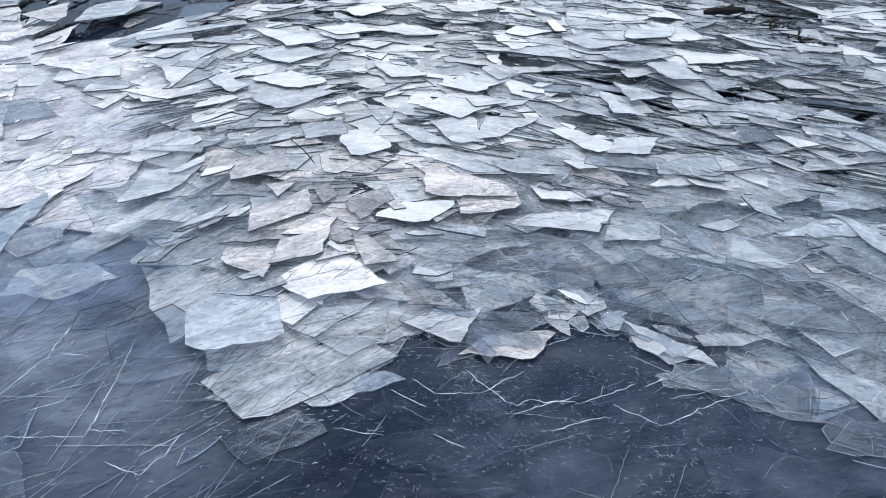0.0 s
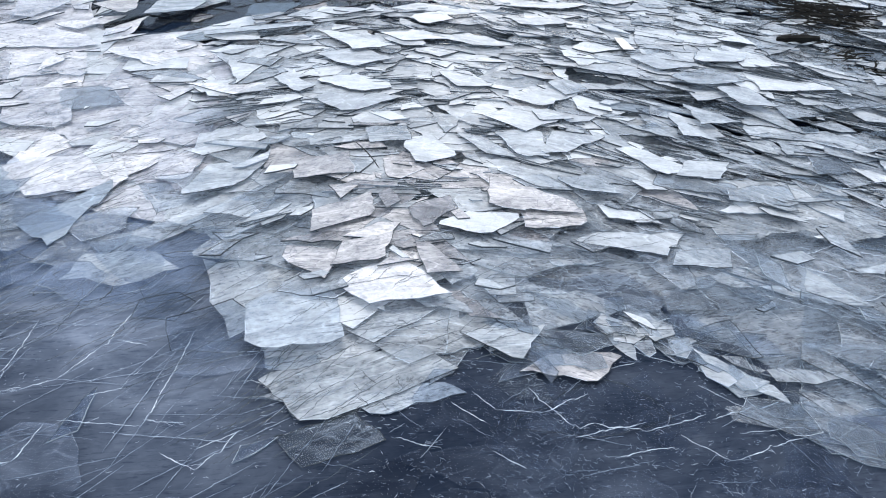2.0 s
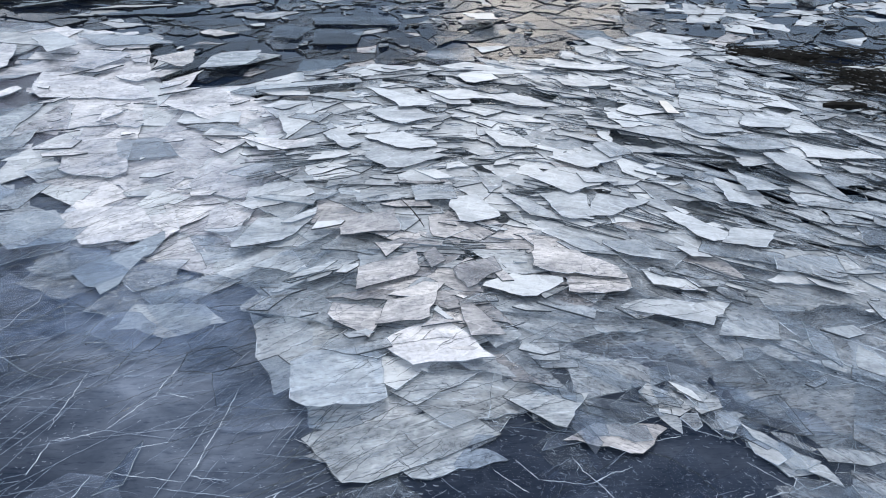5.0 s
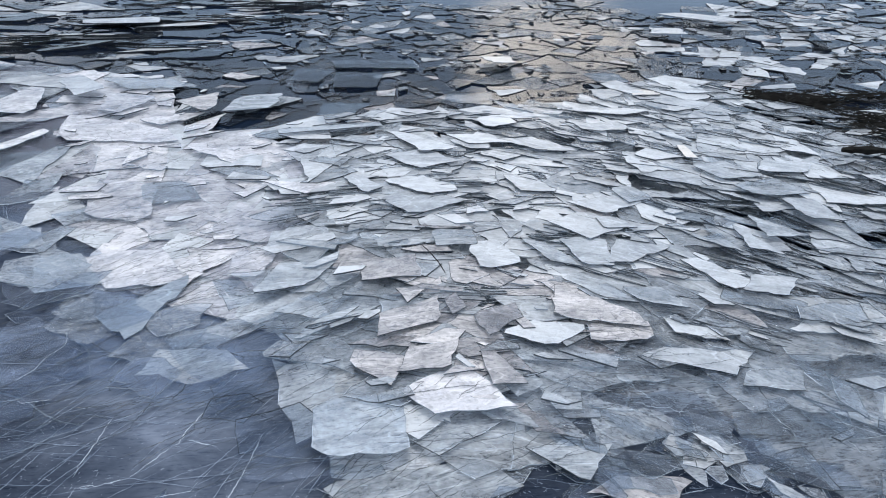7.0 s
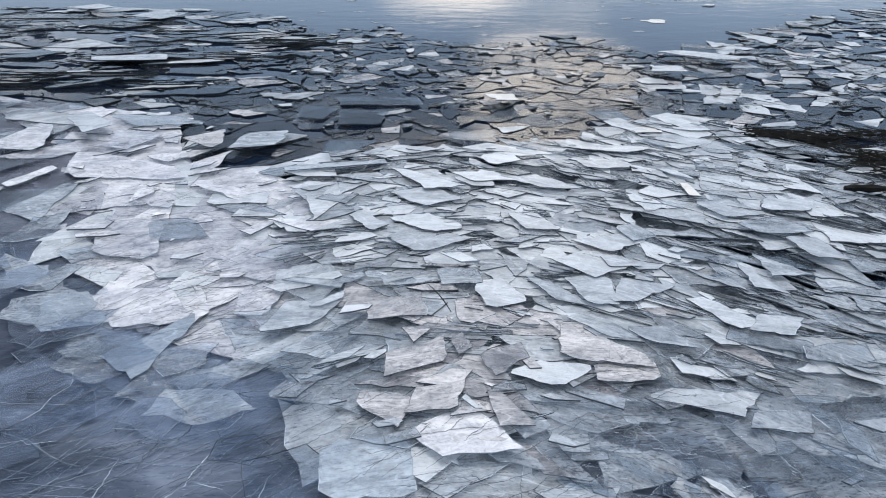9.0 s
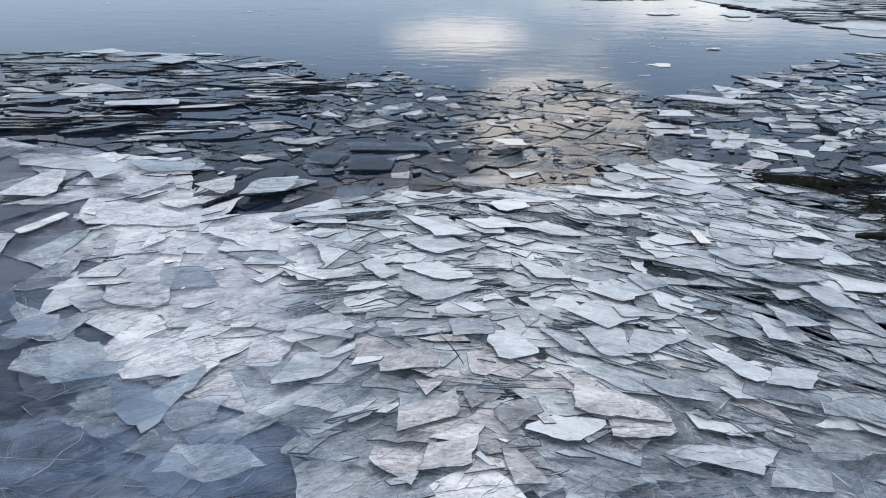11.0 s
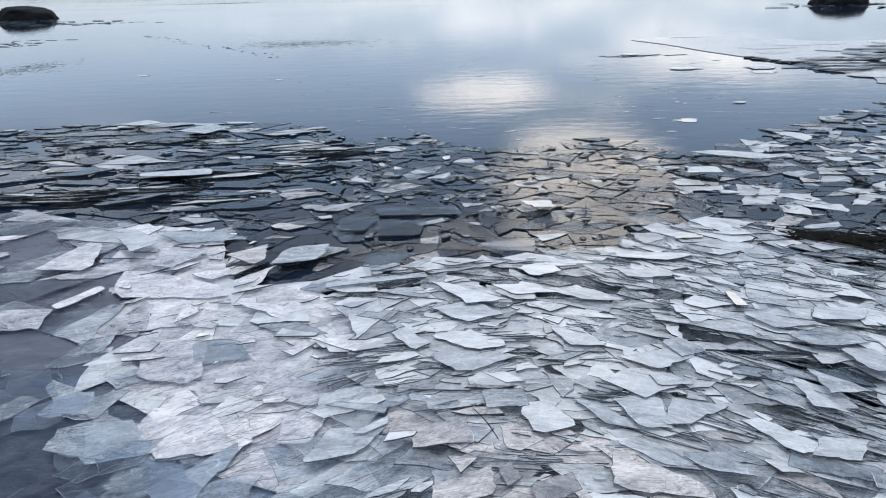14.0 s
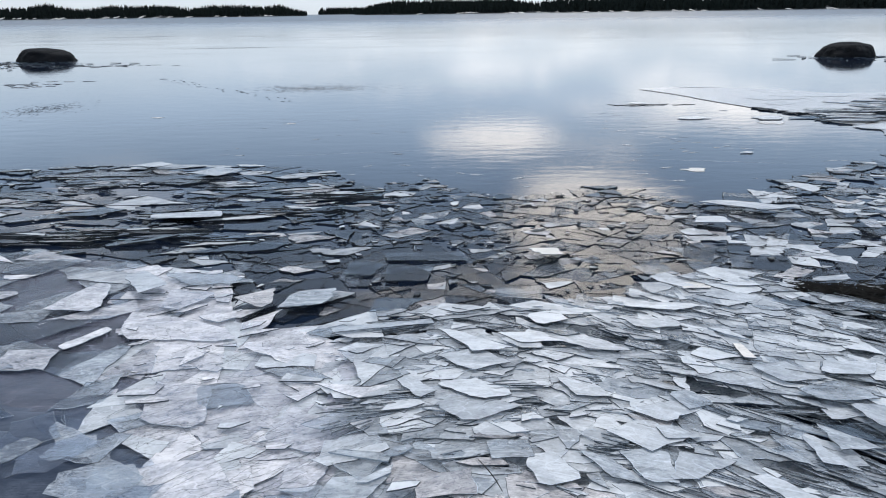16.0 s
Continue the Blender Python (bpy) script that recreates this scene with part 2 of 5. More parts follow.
WATER = water_material()
RIPPLE = water_material("ruffled_water", 1.0, 9.0)
WHITE = ice_material("milky_ice", (0.82, 0.865, 0.915), (0.62, 0.67, 0.735), 0.80, 0.20, scratch=0.25, vein=0.5, fibre=0.4, pits=0.10)
WARM = ice_material("scuffed_ice", (0.95, 0.935, 0.955), (0.36, 0.37, 0.42), 0.70, 0.18, 0.2, 0.4, 0.6, vein=0.8, fibre=0.65, pits=0.34)
BLUE = ice_material("blue_grey_ice", (0.77, 0.825, 0.89), (0.48, 0.54, 0.61), 0.44, 0.22, scratch=0.35, vein=0.4, fibre=0.7, pits=0.14)
LILAC = ice_material("sodden_ice", (0.96, 0.965, 1.0), (0.70, 0.72, 0.80), 0.68, 0.24, 0.16, 0.5, 0.3, fibre=0.3, vein=0.4, pits=0.42)
CLEAR = ice_material("clear_ice", (0.36, 0.42, 0.50), (0.16, 0.20, 0.26), 0.03, 0.03, 0.03, 0.08, 0.03, vein=0.15, fibre=0.8)
SHEET = ice_material("cracked_clear_ice", (0.49, 0.58, 0.75), (0.22, 0.29, 0.43), 0.032, 0.025, 0.2, 0.05, 0.05, vein=0.04, fibre=0.5, local=False, deep=(0.005, 0.010, 0.022), ior=1.13)
PANE = ice_material("thin_clear_ice", (0.40, 0.48, 0.63), (0.20, 0.26, 0.37), 0.04, 0.03, 0.2, 0.05, 0.05, (0.82, 0.86, 0.91), False, 0.2, 0.4, ior=1.13)
HAZE = ice_material("hazy_blue_ice", (0.46, 0.55, 0.72), (0.24, 0.30, 0.42), 0.12, 0.08, 0.2, 0.10, 0.05, (0.86, 0.90, 0.94), False, 0.3, 0.6, ior=1.16, pits=0.06)
GLASS = ice_material("translucent_ice", (0.80, 0.88, 0.97), (0.48, 0.55, 0.65), 0.37, 0.12, 0.14, 0.12, 0.6, vein=0.35, fibre=0.8, ior=1.24, pits=0.16)
FROSTY = ice_material("frosted_clear_ice", (0.50, 0.58, 0.69), (0.20, 0.26, 0.34), 0.15, 0.11, 0.16, 0.2, 0.2, vein=0.4, ior=1.24, pits=0.1)
SKIN = ice_material("thin_snowy_ice", (0.86, 0.90, 0.95), (0.62, 0.68, 0.75), 0.62, 0.15, 0.3, 0.2, 0.2)
CREAM = ice_material("snowy_ice", (0.97, 0.95, 0.92), (0.78, 0.77, 0.75), 0.92, 0.05, 0.35, 0.3, 0.5)
SLATE = ice_material("smooth_blue_ice", (0.60, 0.69, 0.80), (0.46, 0.55, 0.66), 0.52, 0.08, 0.10, 0.2, 0.1)
BED = ice_material("packed_milky_ice", (0.92, 0.95, 0.99), (0.32, 0.37, 0.43), 0.82, 0.20, 0.25, 0.6, 0.6, local=False, fibre=0.8)
BED_LILAC = ice_material("packed_sodden_ice", (0.92, 0.93, 1.0), (0.58, 0.60, 0.69), 0.84, 0.14, 0.2, 0.6, 0.4, local=False, fibre=0.3, pits=0.4)
BED_BLUE = ice_material("packed_blue_ice", (0.54, 0.61, 0.70), (0.24, 0.29, 0.36), 0.62, 0.2, 0.2, 0.5, 0.5, local=False, fibre=0.9)
BED_PALE = ice_material("packed_pale_ice", (0.90, 0.95, 1.0), (0.50, 0.56, 0.65), 0.8, 0.2, 0.2, 0.4, 0.5, local=False, fibre=0.8)
BED_GREY = ice_material("drowned_ice", (0.28, 0.295, 0.38), (0.16, 0.18, 0.25), 0.5, 0.2, 0.12, 0.4, 0.3, local=False, fibre=0.3, pits=0.25)
# Plate sides: deep ice tint, with the shadow gap's dark line painted in.
EDGE = plain_material("ice_edge_and_shade", (0.020, 0.028, 0.036), (0.07, 0.09, 0.11), 25.0, 0.15)
# Near-black for floe rims and small dark bits, darker than EDGE.
BLACK = plain_material("near_black_edge", (0.008, 0.010, 0.013), (0.03, 0.036, 0.043), 25.0, 0.2, spec=0.25)
RIM = plain_material("pale_ice_edge", (0.16, 0.20, 0.25), (0.34, 0.40, 0.46), 25.0, 0.2)
# White of the cracks, also painted on plate edges as glints.
CRACK = plain_material("fracture_and_glint_white", (0.66, 0.74, 0.84), (0.36, 0.44, 0.55), 30.0, 0.5)
FAINT = plain_material("fracture_grey", (0.15, 0.20, 0.28), (0.32, 0.39, 0.50), 30.0, 0.4)
ROCK = plain_material("wet_dark_rock", (0.003, 0.004, 0.005), (0.009, 0.011, 0.014), 1.6, 0.7, 0.8, 0.12, spec=0.08)
NEEDLES = plain_material("conifer_needles", (0.008, 0.012, 0.012), (0.020, 0.026, 0.024), 0.3, 1.0, spec=0.0)
LITTER = plain_material("rotting_reed", (0.005, 0.005, 0.005), (0.018, 0.018, 0.017), 30.0, 0.9, spec=0.1)
BARK = plain_material("bark", (0.05, 0.04, 0.03), (0.10, 0.08, 0.06), 2.0, 0.9)
SHORE = plain_material("shore_rock_and_snow", (0.02, 0.022, 0.024), (0.10, 0.11, 0.12), 0.05, 0.9, 0.5, 1.0, spec=0.05)
PALETTE = [WHITE, WARM, BLUE, LILAC, CLEAR, PANE, HAZE, CREAM, SLATE, EDGE, RIPPLE, RIM, GLASS, BLACK, FROSTY, CRACK, SKIN]
TONE = {"white": 0, "warm": 1, "blue": 2, "lilac": 3, "clear": 4, "sheet": 5, "haze": 6, "cream": 7, "slate": 8, "edge": 9, "frost": 10, "rim": 11, "glass": 12, "black": 13, "frosty": 14, "glint": 15, "skin": 16}

# ---- building blocks ----


def mesh_object(name, verts, faces, mats, face_mats=None, uv=None):
    me = bpy.data.meshes.new(name)
    me.from_pydata(verts, [], faces)
    for m in mats:
        me.materials.append(m)
    if face_mats is not None:
        me.polygons.foreach_set("material_index", face_mats)
    if uv is not None:
        lay = me.uv_layers.new(name="local")
        idx = np.empty(len(me.loops), dtype=np.int32)
        me.loops.foreach_get("vertex_index", idx)
        lay.data.foreach_set("uv", np.asarray(uv, dtype=np.float32)[idx].ravel())
    me.update()
    return new(name, me)


def chipped(rng, pts, ragged, step):
    """Breaks the straight sides between corners into slightly uneven runs."""
    ring = []
    for i, (x0, y0) in enumerate(pts):
        x1, y1 = pts[(i + 1) % len(pts)]
        ring.append((x0, y0))
        d = math.hypot(x1 - x0, y1 - y0)
        k = min(4, int(d / step))
        for j in range(k):
            f = (j + rng.uniform(0.65, 1.35)) / (k + 1)
            o = rng.gauss(0, ragged * min(d, 0.3))
            ring.append((x0 + (x1 - x0) * f - (y1 - y0) / d * o, y0 + (y1 - y0) * f + (x1 - x0) / d * o))
    return ring


def outline(rng, length, width, corners, ragged=0.014):
    """The outline of a broken plate: straight fractures between a few corners, with small chips along them."""
    start = rng.uniform(0, 2 * math.pi)
    pts = []
    for i in range(corners):
        a = start + 2 * math.pi * (i + rng.uniform(-0.38, 0.38)) / corners
        k = rng.uniform(0.72, 1.18)
        pts.append((math.cos(a) * k * length * 0.58, math.sin(a) * k * width * 0.58))
    return chipped(rng, pts, ragged, 0.07)


def blade(rng, length, width, taper, skew, ragged=0.025):
    """A four-sided plate: taper narrows one end, skew slides its far side along."""
    hl, hr, s = width / 2 * (1 + taper), width / 2 * (1 - taper), skew * length / 2
    pts = [(-length / 2 - s, -hl), (length / 2 - s, -hr), (length / 2 + s, hr), (-length / 2 + s, hl)]
    cut = []
    for i, (x, y) in enumerate(pts):
        if rng.random() < 0.45 and min(hl, hr) > 0.03:
            (xp, yp), (xn, yn) = pts[i - 1], pts[(i + 1) % 4]
            f, g = rng.uniform(0.08, 0.22), rng.uniform(0.08, 0.22)
            cut += [(x + (xp - x) * f, y + (yp - y) * f), (x + (xn - x) * g, y + (yn - y) * g)]
        else:
            cut.append((x, y))
    return chipped(rng, cut, ragged, 0.045)


def plate_shell(ring, thick, lip=0.0016, floor=True):
    """Vertices and faces of a plate, its middle at the origin. First the faces of its body, then those of its broken edge; the number of the former."""
    n = len(ring)
    inner = []
    for x, y in ring:
        k = 1 - min(0.25, lip / max(0.004, math.hypot(x, y)))
        inner.append((x * k, y * k, thick / 2))
    v = inner + [(x, y, thick / 2 - 0.0004) for x, y in ring] + [(x * 0.985, y * 0.985, -thick / 2) for x, y in ring]
    f = [tuple(range(n))] + ([tuple(range(2 * n, 3 * n))] if floor else [])
    body = len(f)
    # lip strips carry a painted dark outline; side walls follow
    for i in range(n):
        j = (i + 1) % n
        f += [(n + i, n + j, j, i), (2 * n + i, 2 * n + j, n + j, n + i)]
    return v, f, body


LABELS = {
    "white": "milky white plate of broken lake ice on the heap",
    "warm": "scuffed pale grey ice plate with fine scratches",
    "blue": "translucent blue-grey plate of broken lake ice",
    "lilac": "sodden lilac-white ice plate lying flat in water",
    "clear": "clear dark ice pane floating flat on water",
    "haze": "hazy pale blue ice slab with hairline cracks",
    "cream": "bright snowy cream-white ice block on the heap",
    "glass": "translucent streaked ice slab frozen to the heap's edge",
    "frosty": "frosted grey ice pane lying on water",
    "slate": "smooth blue-grey blade of ice lying across cracked sheet",
}


def grain(rng, place, v):
    """Plate coordinates turned along the heap's strike, so streaks fit the camera's view."""
    p = place.to_translation()
    a, turn = radians(-strike(p.x, p.y) + rng.gauss(0, 13)), place.to_3x3()
    c, sn, ox, oy = math.cos(a), math.sin(a), rng.uniform(-9, 9), rng.uniform(-9, 9)
    flat = [turn @ Vector(q) for q in v]
    return [(q.x * c - q.y * sn + ox, q.x * sn + q.y * c + oy) for q in flat]


def ice_plate(rng, place, ring, tone, thick, name="ice_plate", edge=None):
    """One plate of ice as a thing of its own."""
    v, f, body = plate_shell(ring, thick)
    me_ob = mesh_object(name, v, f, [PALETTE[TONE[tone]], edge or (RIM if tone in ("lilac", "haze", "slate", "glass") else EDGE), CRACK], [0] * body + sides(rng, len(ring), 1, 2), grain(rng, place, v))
    me_ob.matrix_world = place
    return tagged(me_ob, LABELS[tone], "ice plate", "broken ice plates")


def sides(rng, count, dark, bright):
    """Each broken side's material: dark in the main, with runs painted white as glints."""
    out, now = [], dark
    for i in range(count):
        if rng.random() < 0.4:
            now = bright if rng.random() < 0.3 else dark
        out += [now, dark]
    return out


class Heap:
    """Many plates joined into one mesh."""

    def __init__(self):
        self.v, self.f, self.m, self.uv = [], [], [], []

    def add(self, rng, place, length, width, tone, thick=0.009, corners=None, ragged=0.014, rim="edge", lip=0.0016):
        self.add_ring(rng, place, outline(rng, length, width, corners or rng.choice((3, 4, 4, 5, 5, 6)), ragged), tone, thick, rim, lip)

    def add_ring(self, rng, place, ring, tone, thick, rim="edge", lip=0.0016):
        v, f, body = plate_shell(ring, thick, lip, False)
        base = len(self.v)
        self.v += [tuple(place @ Vector(p)) for p in v]
        self.uv += grain(rng, place, v)
        self.f += [tuple(base + i for i in q) for q in f]
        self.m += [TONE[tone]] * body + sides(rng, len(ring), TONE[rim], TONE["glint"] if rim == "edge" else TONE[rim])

    def build(self, name, label, category="ice"):
        return tagged(mesh_object(name, self.v, self.f, PALETTE, self.m, self.uv), label, category, kind="stuff")


def lie(x, y, z, yaw, tilt=0.0, dip=0.0, side=0.0):
    """A plate's pose: turned by yaw, its near edge lifted by tilt across the direction dip."""
    return Matrix.Translation((x, y, z)) @ pose(0, 0, 0, 0, 0, dip) @ pose(0, 0, 0, -tilt, side, 0) @ pose(0, 0, 0, 0, 0, yaw - dip)


def smooth(a, b, x):
    t = min(1, max(0, (x - a) / (b - a)))
    return t * t * (3 - 2 * t)


def bump2(x, y, cx, cy, rx, ry, turn=0.0):
    a = radians(turn)
    dx, dy = x - cx, y - cy
    u, w = (dx * math.cos(a) + dy * math.sin(a)) / rx, (-dx * math.sin(a) + dy * math.cos(a)) / ry
    return math.exp(-u * u - w * w)


def line_at(pts, x):
    for (x0, y0), (x1, y1) in zip(pts, pts[1:]):
        if x0 <= x <= x1:
            return y0 + (y1 - y0) * (x - x0) / (x1 - x0)
    return pts[0][1] if x < pts[0][0] else pts[-1][1]


# the heap's edges on the plan: towards the shore, towards the floes, and the floes' edge towards open water
FRONT = [(-7.0, 4.6), (-3.2, 3.5), (-1.77, 2.85), (-1.4, 2.68), (-1.2, 2.35), (-0.95, 2.18), (-0.69, 2.05), (-0.44, 1.88), (-0.28, 1.5), (-0.2, 1.28), (0.06, 1.25), (0.3, 1.42), (0.87, 1.5), (1.05, 1.25), (1.22, 1.06), (1.5, 0.8), (2.2, 0.5), (7.0, 0.2)]
BACK = [(-5.0, 5.75), (-2.57, 5.62), (-2.06, 5.4), (-1.67, 5.18), (-1.34, 4.5), (-0.97, 3.95), (-0.67, 4.2), (0.46, 4.36), (1.02, 4.44), (1.48, 4.83), (1.83, 4.88), (2.12, 4.6), (2.5, 4.3), (5.0, 4.3)]
FLOES = [(-9.0, 9.3), (-5.37, 9.16), (-3.39, 9.32), (-2.49, 9.26), (-1.47, 8.84), (-0.93, 8.04), (-0.22, 8.38), (0.19, 7.58), (0.9, 7.41), (1.52, 7.76), (2.37, 7.0), (3.11, 7.54), (3.79, 8.19), (5.19, 9.11), (9.0, 11.5)]


def strike(x, y):
    """The direction in which the plates of the heap lie."""
    right = smooth(-0.5, 1.2, x)
    return 16 * (1 - right) - 36 * right


# dark seams in the heap, where the water shows between thin plates
SEAMS = [(1.45, 3.05, 0.75, 0.13, -38), (0.85, 3.85, 0.4, 0.09, -30), (2.3, 2.6, 0.8, 0.2, -35), (1.9, 2.2, 0.9, 0.12, -33), (2.5, 4.1, 0.5, 0.3, -30), (0.15, 2.75, 0.5, 0.08, -20), (-0.15, 4.1, 0.7, 0.10, 3), (2.65, 3.75, 0.2, 0.5, -20)]


def seam(x, y):
    """How far the heap gapes at a place: the long seams and small crevices between them."""
    a = radians(strike(x, y))
    u, w = x * math.cos(a) + y * math.sin(a), -x * math.sin(a) + y * math.cos(a)
    crevice = smooth(0.18, 0.5, noise.noise(Vector((u * 1.7, w * 5.0, 2.0)))) * smooth(-0.6, -0.1, x) * smooth(line_at(FRONT, x) + 0.5, line_at(FRONT, x) + 0.9, y)
    return min(1, sum(bump2(x, y, *s) for s in SEAMS) + 0.45 * crevice)


# ---- water and the far shore ----
verts, faces = [(-2500, -30, 0), (2500, -30, 0), (2500, 2500, 0), (-2500, 2500, 0)], [(0, 1, 2, 3)]
lake = mesh_object("water", [(x, y, -0.03) for x, y, z in verts], faces, [WATER])
tagged(lake, "still dark blue lake water mirroring the sky", "water", kind="structure")

# ---- the heap of plates ----
rng = random.Random(7)


def fracture(rng, poly, shape_at, inside):
    """Breaks a stretch of the plan into sharp-cornered plates by straight cracks, each across the longer way of its piece; yields each plate's middle and corners."""
    todo = [poly]
    while todo:
        poly = todo.pop()
        n = len(poly)
        twice = sum(poly[i - 1][0] * poly[i][1] - poly[i][0] * poly[i - 1][1] for i in range(n))
        cx = sum((poly[i - 1][0] + poly[i][0]) * (poly[i - 1][0] * poly[i][1] - poly[i][0] * poly[i - 1][1]) for i in range(n)) / (3 * twice)
        cy = sum((poly[i - 1][1] + poly[i][1]) * (poly[i - 1][0] * poly[i][1] - poly[i][0] * poly[i - 1][1]) for i in range(n)) / (3 * twice)
        long, wide, turn = shape_at(rng, cx, cy)
        if abs(twice) / 2 < long * wide * rng.uniform(0.75, 1.5):
            if inside(cx, cy):
                yield cx, cy, [(x - cx, y - cy) for x, y in poly]
            continue
        c, sn = math.cos(turn), math.sin(turn)
        flat = [(((x - cx) * c + (y - cy) * sn) / long, (-(x - cx) * sn + (y - cy) * c) / wide) for x, y in poly]
        suu, sww, suw = sum(u * u for u, w in flat), sum(w * w for u, w in flat), sum(u * w for u, w in flat)
        axis = 0.5 * math.atan2(2 * suw, suu - sww) + rng.gauss(0, 0.32)
        nu, nw = math.cos(axis), math.sin(axis)
        reach = [u * nu + w * nw for u, w in flat]
        at = rng.uniform(-0.16, 0.16) * (max(reach) - min(reach))
        halves = [[], []]
        for i in range(n):
            p, q, ep, eq = poly[i], poly[(i + 1) % n], reach[i] - at, reach[(i + 1) % n] - at
            halves[ep > 0].append(p)
            if ep * eq < 0:
                f = ep / (ep - eq)
                m = (p[0] + (q[0] - p[0]) * f, p[1] + (q[1] - p[1]) * f)
                halves[0].append(m)
                halves[1].append(m)
        todo += [h for h in halves if len(h) > 2]


def grown(ring, k, m=None, turn=0.0):
    """A ring made larger along a direction and across it."""
    c, sn, m = math.cos(turn), math.sin(turn), m or k
    out = []
    for x, y in ring:
        u, w = (x * c + y * sn) * k, (-x * sn + y * c) * m
        out.append((u * c - w * sn, u * sn + w * c))
    return out


def wetness(x, y):
    """How far a place belongs to the sodden flat ice: all of it, and its drowned far side."""
    return smooth(-0.3, -0.75, x), smooth(-1.1, -1.45, x + 0.42 * (y - 2.65))


def murk(x, y):
    """How far the plates at a place are thin, grey and sunk: the slab at the heap's nose, and its edges."""
    f = line_at(FRONT, x)
    m = smooth(0.25, 0.5, x) * smooth(f + 0.75 + 1.1 * max(0, x - 0.6), f + 0.4 + 0.4 * max(0, x - 0.6), y)
    return max(m, 0.95 * smooth(0.08, -0.25, x) * smooth(-1.2, -0.9, x) * smooth(2.95, 2.4, y)), bump2(x, y, 0.02, 1.47, 0.44, 0.30)


def tone_at(rng, x, y):
    left, far_left = wetness(x, y)
    murky, slab = murk(x, y)
    f, pick = line_at(FRONT, x), rng.random()
    if x < -0.14 and y < f + 0.45 * rng.random() + 0.06:
        return "haze" if pick < 0.85 else "glass"
    if rng.random() < 0.8 * seam(x, y):
        return "blue" if pick < 0.7 else "clear"
    if far_left > rng.random():
        if y < 3.1:
            return "haze" if pick < 0.25 else "frosty" if pick < 0.6 else "glass"
        return "lilac" if pick < 0.14 else "glass" if pick < 0.5 else "frosty"
    if left * (1 - 0.8 * murky) > rng.random():
        return "lilac" if pick < 0.75 else "white"
    if murky > rng.random():
        return rng.choice(("glass", "frosty", "frosty", "haze")) if x > 0.8 and y < f + 0.45 + 0.5 * max(0, x - 0.9) else "glass" if pick < 0.7 else "frosty" if pick < 0.85 else "blue"
    if bump2(x, y, 0.25, 2.15, 0.45, 0.4) > rng.random():
        return "warm"
    if x < 0 and y < f + 0.4:
        return "glass"
    if y < 2.15 + 0.6 * max(0, x):
        return "blue" if pick < 0.55 else "glass" if pick < 0.72 else "white"
    return "white" if pick < 0.70 else "blue"


def heap_shape(rng, x, y):
    left, far_left = wetness(x, y)
    murky, slab = murk(x, y)
    k = min(1.7, rng.lognormvariate(0, 0.30)) * (0.92 + 0.035 * y) * (1 + 0.45 * left + 0.12 * max(murky, slab))
    return 0.178 * k * rng.uniform(0.8, 1.35), 0.102 * k, radians(strike(x, y) + rng.gauss(0, 14 + 22 * left))


def on_heap(x, y):
    return line_at(FRONT, x) + 0.07 < y < line_at(BACK, x) + 0.03


def level(x, y):
    """The height at which the heap's plates lie."""
    f = line_at(FRONT, x)
    return 0.050 * smooth(f - 0.05, f + 0.6, y) - 0.018 * max(murk(x, y)) - 0.002


taken = []


def mark(tone, x, y, z, length, width, yaw, tilt, taper, skew):
    thick = 0.006 if tone in ("clear", "cream") else 0.004
    taken.append((x, y, (length + width) / 4))
    return ice_plate(rng, lie(x, y, z, yaw, tilt, strike(x, y) if y < 4 else 0), blade(rng, length, width, taper, skew), tone, thick)


mark("blue", 1.28, 2.24, 0.057, 0.29, 0.11, -21, 2.8, 0.07, 0.06)
mark("blue", 1.49, 2.15, 0.056, 0.24, 0.13, -6, 2.8, -0.34, 0.07)
mark("blue", 0.73, 2.61, 0.062, 0.24, 0.16, -85, 2.8, 0.28, 0.08)
mark("blue", 1.56, 2.77, 0.064, 0.16, 0.13, -20, 2.8, 0.60, -0.43)
mark("blue", 1.70, 3.18, 0.062, 0.27, 0.17, 13, 2.8, -0.15, -0.16)
mark("blue", -0.80, 3.52, 0.017, 0.23, 0.12, -0, 1.0, -0.17, -0.74)
mark("blue", -0.42, 2.49, 0.044, 0.22, 0.19, 8, 1.7, 0.13, 0.52)
mark("blue", 0.20, 2.74, 0.062, 0.17, 0.14, 5, 2.8, 0.02, 0.01)
mark("blue", 1.03, 3.13, 0.064, 0.17, 0.13, -65, 2.8, -0.18, 0.03)
mark("blue", 0.57, 2.61, 0.062, 0.23, 0.08, -66, 2.8, -0.05, 0.39)
mark("blue", 0.89, 2.29, 0.055, 0.16, 0.12, -7, 2.8, -0.17, -0.52)
mark("haze", -0.22, 1.24, -0.006, 0.09, 0.03, 21, 0.6, 0.50, 0.38)
mark("blue", 0.28, 1.48, -0.006, 0.13, 0.07, 67, 1.1, -0.29, -0.48)
mark("blue", -1.62, 4.91, 0.040, 0.44, 0.24, 1, 1.0, 0.19, -0.65)
mark("blue", -0.91, 4.58, 0.020, 0.30, 0.27, 85, 2.0, 0.04, -0.31)
mark("blue", -0.40, 4.02, 0.060, 0.57, 0.09, 14, 4.4, 0.03, 0.00)
mark("blue", -0.67, 4.04, 0.016, 0.24, 0.16, 25, 2.5, -0.20, -0.36)
mark("glass", -1.32, 2.59, 0.015, 0.28, 0.21, -66, 0.5, -0.25, 0.13)
mark("clear", -0.20, 5.50, -0.008, 0.59, 0.21, -1, 0.4, 0.01, -0.08)
mark("clear", -0.63, 5.23, -0.008, 0.29, 0.24, 77, 0.5, -0.19, 0.05)
